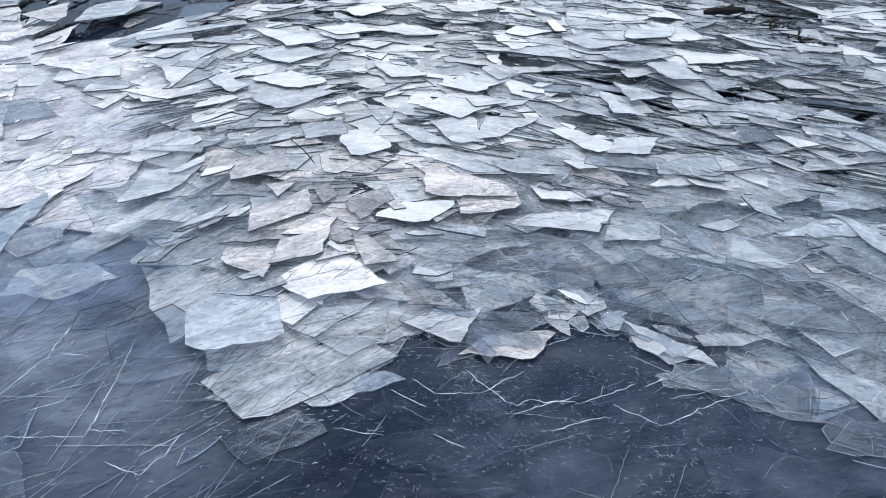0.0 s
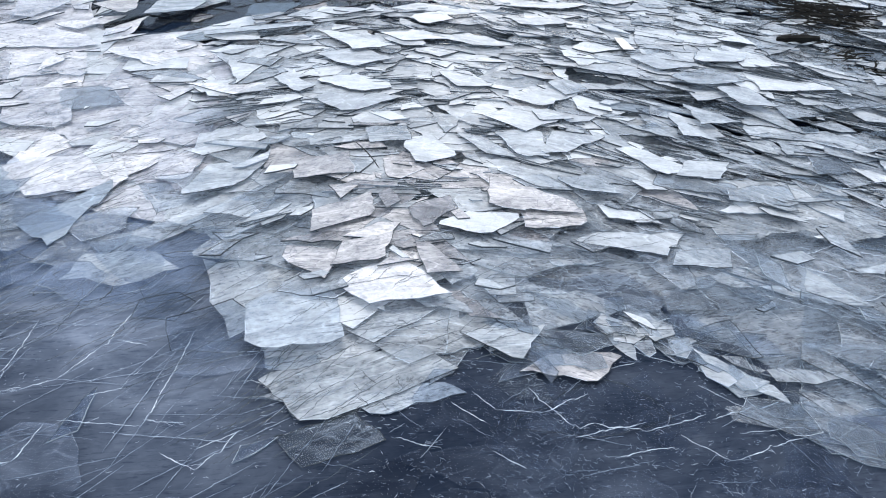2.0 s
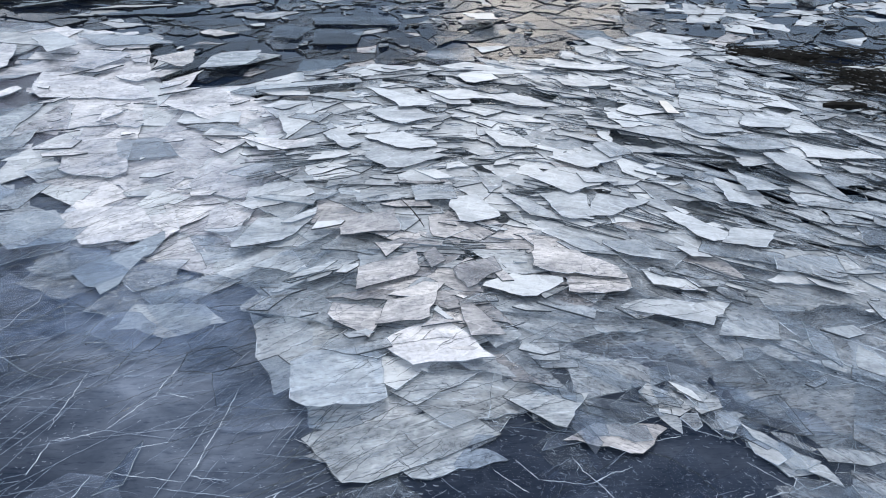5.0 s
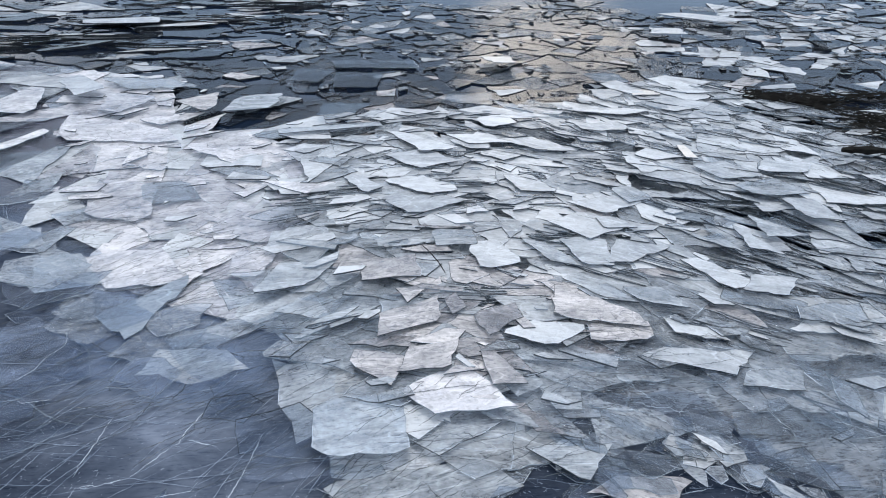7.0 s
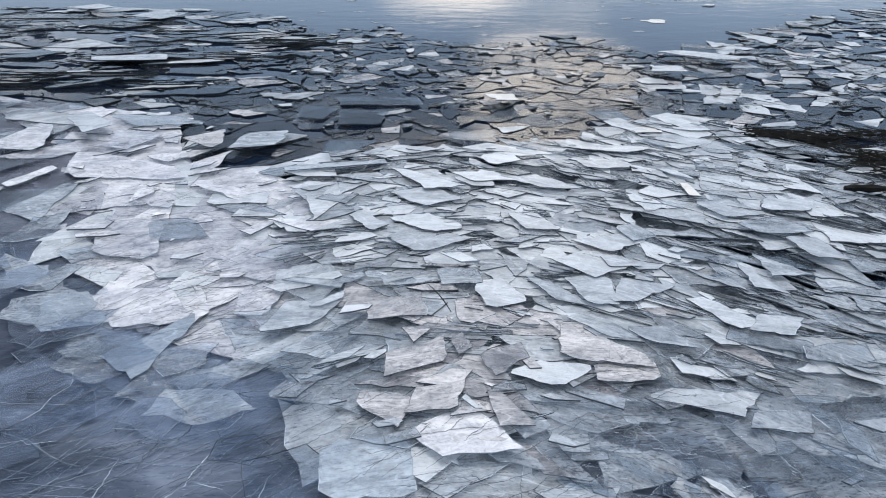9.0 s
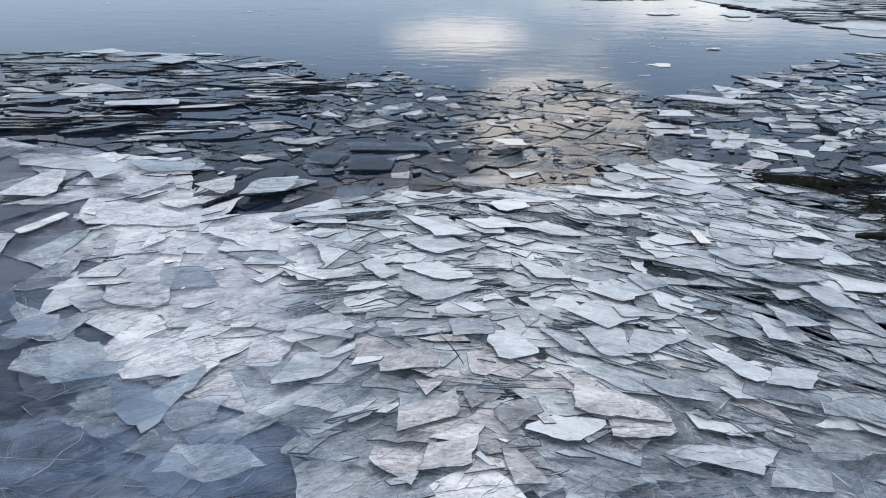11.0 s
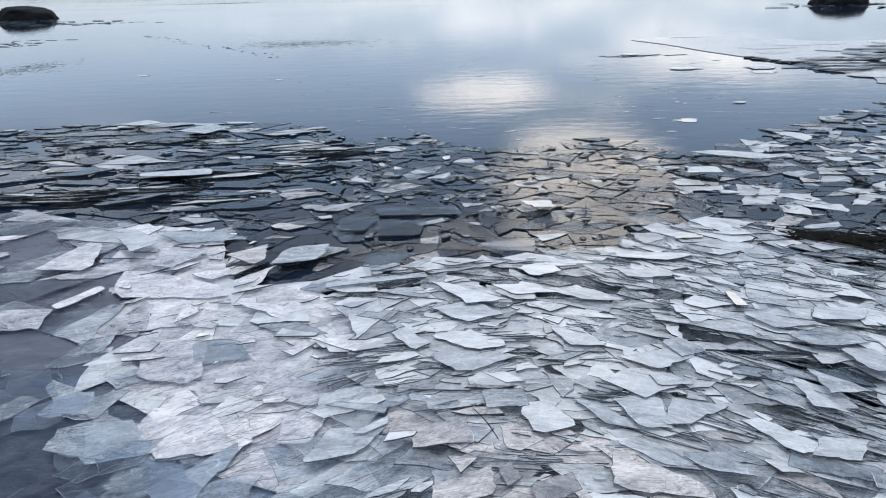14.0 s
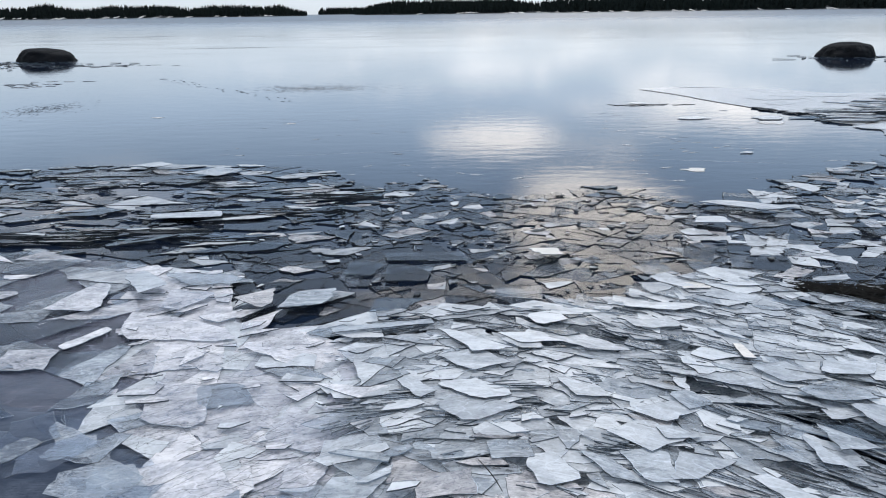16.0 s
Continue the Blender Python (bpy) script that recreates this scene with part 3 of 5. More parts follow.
mark("clear", -0.31, 5.12, -0.010, 0.34, 0.31, 87, 0.5, -0.06, 0.02)
mark("clear", -0.37, 4.41, 0.030, 0.27, 0.24, 76, 4.0, -0.19, -0.23)
mark("clear", 0.41, 4.63, 0.020, 0.29, 0.22, -3, 2.0, -0.29, 0.06)
mark("clear", 1.38, 5.04, 0.020, 0.25, 0.22, -77, 3.0, 0.05, 0.24)
mark("cream", 1.45, 3.62, 0.066, 0.19, 0.05, -90, 2.8, -0.20, 0.03)
mark("blue", 0.46, 1.52, 0.016, 0.14, 0.14, -84, 5.5, 0.80, 0.10)
mark("warm", -1.19, 4.49, 0.050, 0.29, 0.19, -63, 3.0, 0.47, -0.27)
mark("cream", 0.70, 5.46, 0.030, 0.23, 0.19, -80, 5.0, 0.18, 0.14)
mark("cream", 1.53, 4.64, 0.050, 0.21, 0.17, 75, 8.0, -0.03, -0.27)
mark("warm", -3.69, 8.10, 0.030, 0.26, 0.14, -59, 6.0, 0.47, 0.06)
mark("glass", -1.10, 3.31, 0.015, 0.24, 0.23, -66, 0.5, -0.06, 0.24)
mark("glass", -0.14, 1.67, 0.035, 0.27, 0.24, 0, 0.6, 0.00, -0.07)
mark("frosty", -0.04, 1.25, -0.006, 0.21, 0.12, 17, 1.1, 0.02, -0.18)
mark("lilac", 0.14, 1.78, 0.051, 0.24, 0.20, 21, 2.8, -0.32, -0.22)
mark("lilac", -0.66, 2.97, 0.016, 0.30, 0.28, -27, 0.5, 0.15, -0.27)
mark("lilac", -1.58, 4.11, 0.016, 0.68, 0.30, -15, 0.5, 0.40, -0.28)
mark("lilac", -1.29, 3.23, 0.015, 0.42, 0.28, -80, 0.5, -0.06, 0.29)
mark("lilac", -1.06, 2.61, 0.014, 0.32, 0.28, -54, 0.5, 0.06, 0.44)
mark("lilac", -0.61, 2.63, 0.017, 0.20, 0.16, 84, 0.5, -0.19, -0.01)
mark("haze", -0.67, 1.39, 0.000, 0.15, 0.04, 78, 0.0, 0.49, -0.30)
mark("lilac", -2.31, 4.62, 0.030, 0.50, 0.24, 90, 1.0, 0.50, 0.09)
mark("lilac", -2.25, 3.73, 0.011, 0.28, 0.25, -1, 0.0, 0.01, -0.14)
mark("lilac", -2.05, 4.00, 0.013, 0.31, 0.08, 61, 0.0, 0.01, 0.05)
mark("lilac", -1.68, 4.52, 0.040, 0.33, 0.24, 81, 1.0, -0.39, 0.09)
mark("lilac", 3.43, 6.12, 0.030, 0.35, 0.12, 74, 4.0, -0.09, -0.02)
mark("slate", -0.92, 2.36, 0.017, 0.37, 0.12, 59, 0.5, 0.64, 0.13)
mark("warm", -0.06, 2.51, 0.056, 0.22, 0.16, 12, 2.8, -0.15, 0.10)
mark("warm", 0.17, 2.25, 0.065, 0.11, 0.06, -75, 2.8, -0.09, -0.31)
mark("warm", 0.01, 2.18, 0.060, 0.24, 0.14, 26, 2.8, -0.08, 0.27)
mark("warm", -0.10, 1.93, 0.053, 0.18, 0.12, -29, 2.8, -0.35, -0.14)
mark("warm", 0.07, 1.95, 0.063, 0.17, 0.14, 10, 2.8, -0.09, 0.37)
mark("warm", 0.28, 1.91, 0.059, 0.23, 0.07, -74, 2.8, -0.50, 0.13)
mark("warm", 0.67, 2.20, 0.059, 0.32, 0.15, -25, 2.8, 0.48, -0.17)
mark("warm", 0.72, 2.08, 0.050, 0.22, 0.11, 3, 2.8, -0.00, 0.05)
mark("warm", 0.32, 2.16, 0.064, 0.17, 0.12, 31, 2.8, 0.23, 0.21)
mark("warm", 0.62, 1.43, 0.004, 0.21, 0.10, -10, 1.0, -0.21, 0.43)
mark("glass", 1.04, 1.33, -0.006, 0.12, 0.08, -63, 1.7, -0.00, 0.24)
mark("white", 0.34, 2.60, 0.064, 0.22, 0.16, -72, 2.8, -0.14, -0.04)
mark("white", 0.46, 2.08, 0.058, 0.19, 0.14, -20, 2.8, -0.20, 0.52)
mark("white", 0.94, 1.94, 0.043, 0.30, 0.11, -12, 2.8, -0.42, 0.28)
mark("blue", 1.14, 1.82, 0.045, 0.19, 0.10, -2, 2.8, -0.18, 0.22)
mark("white", 1.18, 2.43, 0.062, 0.26, 0.10, -59, 2.8, -0.12, 0.12)
mark("white", 1.35, 2.34, 0.062, 0.16, 0.14, -12, 2.8, -0.03, 0.43)
mark("white", 0.77, 2.84, 0.061, 0.22, 0.22, -50, 2.8, 0.02, 0.13)
mark("white", 0.88, 2.85, 0.064, 0.12, 0.11, -68, 2.8, -0.27, 0.37)
mark("white", 0.89, 2.59, 0.063, 0.22, 0.14, 50, 2.8, -0.43, -0.36)
mark("white", 1.42, 2.68, 0.064, 0.21, 0.07, -82, 2.8, -0.63, 0.38)
mark("white", 1.80, 2.96, 0.062, 0.23, 0.15, -80, 2.8, -0.05, 0.20)
mark("white", 1.57, 3.39, 0.062, 0.22, 0.21, -60, 2.8, -0.04, 0.28)
mark("white", 1.88, 3.42, 0.064, 0.25, 0.16, -2, 2.8, -0.01, 0.33)
mark("white", -0.87, 3.68, 0.017, 0.30, 0.19, -8, 1.0, 0.29, -0.08)
mark("white", 0.08, 3.08, 0.061, 0.27, 0.19, 19, 2.8, 0.36, -0.32)
mark("white", 0.09, 3.25, 0.064, 0.26, 0.17, -44, 2.8, 0.02, 0.35)
mark("white", -0.20, 3.28, 0.065, 0.23, 0.09, -56, 2.8, -0.18, -0.07)
mark("white", 0.09, 3.57, 0.064, 0.26, 0.21, -49, 2.8, 0.07, 0.21)
mark("white", 0.36, 3.76, 0.064, 0.17, 0.16, -69, 2.8, 0.30, 0.29)
mark("white", 0.70, 3.74, 0.064, 0.25, 0.16, -47, 2.8, 0.11, 0.66)
mark("white", 0.91, 3.04, 0.062, 0.26, 0.14, 25, 2.8, 0.24, -0.34)
mark("white", 0.58, 3.26, 0.062, 0.21, 0.14, -71, 2.8, -0.06, 0.28)
mark("white", 0.98, 2.08, 0.048, 0.18, 0.07, -21, 2.8, 0.19, -0.27)
mark("white", 1.11, 2.25, 0.059, 0.09, 0.07, -61, 2.8, -0.05, 0.55)
mark("blue", 0.04, 1.45, -0.004, 0.44, 0.19, 17, 1.7, 0.24, -0.18)
mark("glass", 0.94, 1.47, -0.006, 0.11, 0.10, 13, 1.7, 0.22, -0.31)
mark("glass", 0.16, 1.37, -0.006, 0.25, 0.08, 11, 2.2, 0.17, -0.22)
mark("white", -2.03, 4.82, 0.060, 0.44, 0.19, -53, 3.0, -0.15, -0.19)
mark("white", 1.69, 4.39, 0.050, 0.37, 0.17, 41, 6.0, -0.37, -0.00)
mark("white", 2.19, 6.31, 0.030, 0.28, 0.25, 73, 4.0, 0.19, -0.25)
mark("white", 2.66, 6.81, 0.030, 0.61, 0.27, -41, 3.0, -0.11, 0.30)
mark("white", 3.43, 6.53, 0.030, 0.24, 0.17, 63, 5.0, -0.60, -0.01)
mark("white", 2.43, 4.74, 0.050, 0.26, 0.09, 10, 3.0, -0.23, 0.20)
mark("white", -2.33, 6.63, 0.040, 0.61, 0.22, 8, 2.0, -0.27, -0.05)
mark("white", -2.63, 8.65, 0.030, 0.46, 0.42, 66, 2.0, 0.04, 0.14)
mark("white", -3.49, 9.10, 0.030, 0.36, 0.33, -33, 2.0, 0.23, 0.20)
mark("white", 0.52, 4.11, 0.062, 0.20, 0.19, 25, 3.3, 0.06, 0.13)
mark("white", 1.22, 4.27, 0.060, 0.31, 0.16, -19, 6.0, -0.03, 0.55)
mark("white", 1.10, 4.00, 0.062, 0.25, 0.14, 4, 3.3, -0.04, -0.15)
mark("white", 0.07, 3.81, 0.065, 0.40, 0.13, -54, 4.4, -0.54, 0.23)
mark("white", 0.40, 3.83, 0.064, 0.23, 0.17, 6, 4.4, -0.02, -0.44)

# the packed mass under the plates
bed_v, bed_f, bed_m, ids = [], [], [], {}
step, nx, ny = 0.06, 190, 96
for j in range(ny + 1):
    for i in range(nx + 1):
        x, y = -5.0 + i * step, 0.4 + j * step
        f, b = line_at(FRONT, x), line_at(BACK, x)
        edge_in = 0.16 * smooth(-0.15, -0.4, x)
        inside = min(smooth(f - 0.12 + edge_in, f + 0.2 + edge_in, y), smooth(b + 0.02, b - 0.15, y))
        left = smooth(-0.3, -0.75, x)
        top = (level(x, y) - 0.015) * (1 - left) - 0.004 * left
        z = -0.06 + inside * (0.06 + top) - 0.105 * seam(x, y) + 0.007 * noise.noise(Vector((x * 4, y * 4, 0))) + 0.004 * noise.noise(Vector((x * 17, y * 17, 3)))
        bed_v.append((x + rng.uniform(-0.022, 0.022), y + rng.uniform(-0.022, 0.022), z))
for j in range(ny):
    for i in range(nx):
        q = j * (nx + 1) + i
        if max(bed_v[k][2] for k in (q, q + 1, q + nx + 1, q + nx + 2)) < -0.2 or not line_at(FRONT, bed_v[q][0]) - 0.2 < bed_v[q][1] < line_at(BACK, bed_v[q][0]) + 0.1:
            continue
        x, y = -5.0 + (i + 0.5) * step, 0.4 + (j + 0.5) * step
        x, y = x + 0.16 * noise.noise(Vector((x * 3, y * 3, 5))), y + 0.16 * noise.noise(Vector((x * 3, y * 3, 9)))
        bed_f.append((q, q + 1, q + nx + 2, q + nx + 1))
        drowned = x + 0.42 * (y - 2.65) < -1.2 + rng.gauss(0, 0.07)
        f = line_at(FRONT, x)
        bed_m.append(3 if drowned else 4 if bump2(x, y, 0.02, 1.5, 0.42, 0.3) > 0.4 or (x < -0.1 and f + 0.2 < y < f + 0.5) else 2 if y < f + 0.45 and x < 0.2 else 2 if x > 0.2 and y < f + 0.65 + 0.9 * max(0, x - 0.6) else 1 if x < -0.5 else 0)
bed = mesh_object("ice_bed", bed_v, bed_f, [BED, BED_LILAC, BED_BLUE, BED_GREY, BED_PALE], bed_m)
bed.data.shade_smooth()
tagged(bed, "packed mass of milky ice under loose plates", "ice", kind="stuff")

heap, single, sodden = Heap(), 0, 0
for px, py, ring in fracture(rng, [(-4.8, 0.5), (5.2, 0.5), (5.2, 5.9), (-4.8, 5.9)], heap_shape, on_heap):
    left, far_left = wetness(px, py)
    murky, slab = murk(px, py)
    s, f, dip, tone = seam(px, py), line_at(FRONT, px), strike(px, py), tone_at(rng, px, py)
    if bump2(px, py, 2.5, 4.5, 0.42, 0.16, -15) > 0.4 or bump2(px, py, 2.78, 4.0, 0.3, 0.32) > 0.4 or rng.random() < 0.5 * s or rng.random() < 0.45 * far_left or (slab > 0.45 and rng.random() < 0.5):
        continue
    if (left > 0.5 or py < 1.8) and any((px - a) ** 2 + (py - b_) ** 2 < (0.55 * r) ** 2 for a, b_, r in taken):
        continue
    flat = max(left, murky, slab)
    tilt = abs(rng.gauss(1.6, 0.95)) * (1 - 0.85 * flat) + 5 * s
    ring = chipped(rng, grown(ring, rng.uniform(1.0, 1.25), rng.uniform(1.05, 1.4), radians(dip)), 0.03, 0.05)
    z = level(px, py) + rng.uniform(-0.005, 0.005)
    if left > 0.5:
        z = 0.002 + rng.uniform(-0.004, 0.004)
    if tone == "haze":
        z, tilt = rng.uniform(-0.010, -0.002), 0.3
    thick = rng.uniform(0.003, 0.0055) * (1 - 0.35 * flat) + 0.002 * smooth(2.2, 3.4, py)
    place = lie(px, py, z - 0.012 * s, 0, tilt, dip + rng.gauss(0, 16), rng.gauss(0, 1.6))
    own = rng.random()
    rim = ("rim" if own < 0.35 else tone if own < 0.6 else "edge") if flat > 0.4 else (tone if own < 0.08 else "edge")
    if left < 0.5 and px < 2.3 and py < 4.0 and single < 200:
        single += 1
        ice_plate(rng, place, ring, tone, thick, edge=PALETTE[TONE[rim]])
    elif left >= 0.5 and px > -2.3 and sodden < 200:
        sodden += 1
        tagged(ice_plate(rng, place, ring, tone, thick, "sodden_plate", PALETTE[TONE[rim]]), LABELS[tone], "ice plate", "sodden plates")
    else:
        heap.add_ring(rng, place, ring, tone, thick, rim)
# smaller plates lying loose over the rest
for i in range(1500):
    px, py = rng.uniform(-2.0, 4.2), rng.uniform(1.3, 5.2)
    left, far_left = wetness(px, py)
    murky, slab = murk(px, py)
    if not line_at(FRONT, px) + 0.3 < py < line_at(BACK, px) or rng.random() < 0.6 * left + 0.3 * far_left + 0.5 * murky:
        continue
    if any((px - a) ** 2 + (py - b_) ** 2 < (0.9 * r) ** 2 for a, b_, r in taken):
        continue
    k, dip = rng.uniform(0.3, 1.0) ** 1.5 * (0.7 + 0.12 * py), strike(px, py)
    heap.add(rng, lie(px, py, 0.057 - 0.035 * left - 0.03 * seam(px, py) + rng.uniform(-0.006, 0.004), dip + rng.gauss(0, 24), abs(rng.gauss(2, 1.6)) * (1 - left), dip), 0.22 * k, 0.11 * k * rng.uniform(0.5, 1.2), tone_at(rng, px, py), 0.0035 + 0.003 * k, rng.choice((3, 4, 4, 5)), rim=rng.choice(("edge", "edge", "edge", "rim")))
# bundles of thin plates pushed on edge in the crevices
bundles = 0
while bundles < 150:
    cx, cy = rng.uniform(-0.6, 3.6), rng.uniform(1.7, 4.7)
    if not line_at(FRONT, cx) + 0.85 < cy < line_at(BACK, cx) - 0.05 or rng.random() > 0.12 + seam(cx, cy):
        continue
    bundles += 1
    dip = strike(cx, cy) + rng.gauss(0, 9)
    a, tilt, long = radians(dip), rng.uniform(9, 24), rng.uniform(0.14, 0.34)
    for i in range(rng.randint(5, 10)):
        off = (i - 4) * rng.uniform(0.010, 0.018)
        px, py = cx - math.sin(a) * off + rng.gauss(0, 0.04) * math.cos(a), cy + math.cos(a) * off + rng.gauss(0, 0.04) * math.sin(a)
        heap.add(rng, lie(px, py, 0.054 - 0.035 * seam(px, py) + rng.uniform(-0.004, 0.004), dip + rng.gauss(0, 7), tilt + rng.gauss(0, 3), dip), long * rng.uniform(0.5, 1.2), rng.uniform(0.03, 0.07), rng.choice(("blue", "glass", "white", "frosty", "blue")), 0.0035, rng.choice((4, 4, 5)), rim="edge")
heap.build("ice_heap", "heaped broken plates of milky lake ice")

# ---- the floes beyond ----
FLOE_LABELS = {"frosty": "frosted grey ice floe lying flat on water", "clear": "dark clear ice floe lying flat on water", "blue": "blue-grey ice floe lying flat on water", "white": "frosted white ice floe lying on water", "warm": "scuffed pale ice floe lying on water"}


def stacked(x, y):
    """Where the floes have slid over one another: on the far left, in two dark bands, on the right."""
    return smooth(-0.6, -1.6, x) * smooth(5.5, 5.9, y), min(1, bump2(x, y, -3.0, 6.1, 1.6, 0.40) + bump2(x, y, -1.2, 7.5, 0.5, 0.25)), smooth(1.6, 2.6, x)


def floe_shape(rng, x, y):
    leftstack, band, rightstack = stacked(x, y)
    k = min(1.6, rng.lognormvariate(0, 0.38)) * (1 + 0.35 * leftstack)
    return 0.21 * k * (1 + 0.5 * max(leftstack, band)), 0.145 * k * (1 - 0.25 * max(leftstack, band)), radians(rng.gauss(0, 40 - 25 * leftstack))


def among_floes(x, y):
    if bump2(x, y, -0.92, 4.0, 0.36, 0.10, -55) > 0.4 or bump2(x, y, 2.45, 4.55, 0.55, 0.2, -10) > 0.4:
        return False
    return line_at(BACK, x) - 0.05 < y < line_at(FLOES, x) + 0.1


floes, floe_count = Heap(), 0
for px, py, ring in fracture(rng, [(-9.3, 3.85), (9.0, 3.85), (9.0, 11.4), (-9.3, 11.4)], floe_shape, among_floes):
    leftstack, band, rightstack = stacked(px, py)
    if rng.random() < 0.05 + 0.25 * smooth(6.8, 8.0, py) * (1 - leftstack) + 0.28 * leftstack:
        continue
    pick = rng.random() + 0.24 * rightstack + 0.10 * leftstack + 0.12 * smooth(8.2, 9.0, py)
    tone = "clear" if pick < 0.68 else "frosty" if pick < 0.86 else "blue" if pick < 0.91 else "warm" if pick < 0.96 else "white"
    flat = rng.random() < 0.86 - 0.5 * max(0.55 * leftstack, band, 0.8 * rightstack)
    ring = chipped(rng, grown(ring, rng.uniform(0.93, 1.0) if flat else rng.uniform(1.0, 1.2)), 0.05, 0.06)
    tilt = abs(rng.gauss(0.0, 0.12) if flat else rng.gauss(0.9, 0.7)) + (0 if flat else leftstack * abs(rng.gauss(0, 0.6))) + band * abs(rng.gauss(0, 4))
    thick = rng.uniform(0.007, 0.011) if flat else rng.uniform(0.008, 0.015)
    lift = rng.uniform(0.002, 0.0105) - thick / 2 if flat else rng.uniform(0.003, 0.009)
    place = lie(px, py, -0.030 + lift + 0.03 * max(0.3 * leftstack, band) * rng.random() * (not flat), 0, tilt, rng.gauss(0, 30), rng.gauss(0, 0.3))
    if floe_count < 330 and -2.4 < px < 2.8 and py < 7.2:
        floe_count += 1
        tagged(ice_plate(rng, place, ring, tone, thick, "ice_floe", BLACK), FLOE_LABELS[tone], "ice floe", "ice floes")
    else:
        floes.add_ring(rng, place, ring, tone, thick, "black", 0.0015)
for i in range(1300):
    px, py = rng.uniform(-6, 6), rng.uniform(4.2, 9.0)
    if line_at(BACK, px) < py < line_at(FLOES, px):
        k = rng.uniform(0.02, 0.08) * rng.uniform(0.5, 1.2)
        floes.add(rng, lie(px, py, -0.014, rng.uniform(0, 180), rng.gauss(2, 3)), k * 1.8, k, rng.choice(("white", "blue", "frosty", "clear", "glass", "black", "clear")), 0.005, rng.choice((3, 4, 4, 5)), rim="black")
# narrow plates, some black, standing in for the bands' black gaps
for i in range(170):
    bx, by, rx, ry = rng.choice(((-3.4, 6.1, 1.2, 0.14), (-3.4, 6.1, 1.2, 0.14), (-2.1, 6.8, 0.7, 0.10), (-1.2, 7.55, 0.45, 0.10)))
    px, py = bx + rng.gauss(0, 0.6) * rx, by + rng.gauss(0, 0.8) * ry
    if py > line_at(BACK, px) + 0.08:
        floes.add(rng, lie(px, py, rng.uniform(-0.022, 0.012), rng.gauss(3, 8), abs(rng.gauss(3, 3))), rng.uniform(0.15, 0.6), rng.uniform(0.04, 0.11), rng.choice(("clear", "clear", "black", "frosty", "white")), rng.uniform(0.006, 0.012), rng.choice((4, 4, 5)), rim="black")
floes.build("ice_floes", "dark clear ice floes broken flat on the water")

# ---- foreground sheets ----
v, q, frosting = [], [], []
for j in range(31):
    for i in range(141):
        x = -7.0 + 0.1 * i
        far = line_at(FRONT, x) + 0.3 + 0.4 * smooth(-0.15, -0.4, x) + 0.4 * smooth(0.7, 1.0, x) + 0.05 * noise.noise(Vector((x * 5, 1, 0)))
        near = -3.2 + 0.5 * noise.noise(Vector((x * 0.8, 3, 0))) + 0.1 * noise.noise(Vector((x * 4, 3, 0)))
        y = near + (far - near) * (j / 30) ** 0.6
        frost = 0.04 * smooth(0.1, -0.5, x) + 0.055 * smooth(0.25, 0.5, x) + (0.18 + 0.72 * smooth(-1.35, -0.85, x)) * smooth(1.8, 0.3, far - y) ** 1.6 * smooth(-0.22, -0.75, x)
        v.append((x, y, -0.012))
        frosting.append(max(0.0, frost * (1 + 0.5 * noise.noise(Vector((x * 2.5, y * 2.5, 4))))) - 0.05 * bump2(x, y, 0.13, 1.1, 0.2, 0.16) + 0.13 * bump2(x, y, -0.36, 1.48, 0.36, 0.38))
        if i and j:
            k = len(v) - 1
            q.append((k - 142, k - 141, k, k - 1))
sheet = mesh_object("ice_sheet", v, q, [SHEET])
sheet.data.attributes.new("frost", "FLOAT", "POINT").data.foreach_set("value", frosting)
tagged(sheet, "clear dark blue ice sheet with white cracks", "ice", kind="structure")
sheets = Heap()
for i in range(30):
    x, y = rng.uniform(0.0, 1.7), rng.uniform(0.7, 1.35)
    if y < line_at(FRONT, x) - 0.1:
        sheets.add(rng, lie(x, y, -0.009 + 0.0003 * i, rng.uniform(-60, 60)), rng.uniform(0.12, 0.4), rng.uniform(0.1, 0.25), "sheet", 0.003, 6, 0.04, rim=rng.choice(("sheet", "sheet", "haze", "edge")), lip=0.0008)
for i in range(9):
    u = rng.random() ** 0.7
    sheets.add(rng, lie(rng.uniform(-1.9, -0.3), 1.15 + 0.95 * u * (1 + 0.0), -0.004 + 0.0004 * i, rng.uniform(-60, 60)), rng.uniform(0.35, 0.8), rng.uniform(0.25, 0.5), "haze", 0.003, 6, 0.05, rim=rng.choice(("haze", "haze", "rim", "edge")), lip=0.0008)
for i in range(8):
    x = rng.uniform(-2.2, -1.1)
    sheets.add(rng, lie(x, rng.uniform(1.7, 2.6), -0.003 + 0.0006 * i, rng.uniform(-60, 60)), rng.uniform(0.35, 0.8), rng.uniform(0.25, 0.5), "haze", 0.003, 6, 0.05, rim=rng.choice(("haze", "haze", "rim", "edge")), lip=0.0008)
for i in range(30):
    x = rng.uniform(-1.9, -0.25)
    sheets.add(rng, lie(x, line_at(FRONT, x) + rng.gauss(0.0, 0.12), 0.006 + 0.0005 * i, rng.uniform(-70, 70), 1.0), rng.uniform(0.18, 0.42), rng.uniform(0.12, 0.28), rng.choice(("haze", "haze", "glass")), 0.003, 5, 0.05, rim=rng.choice(("rim", "edge", "haze")), lip=0.001)
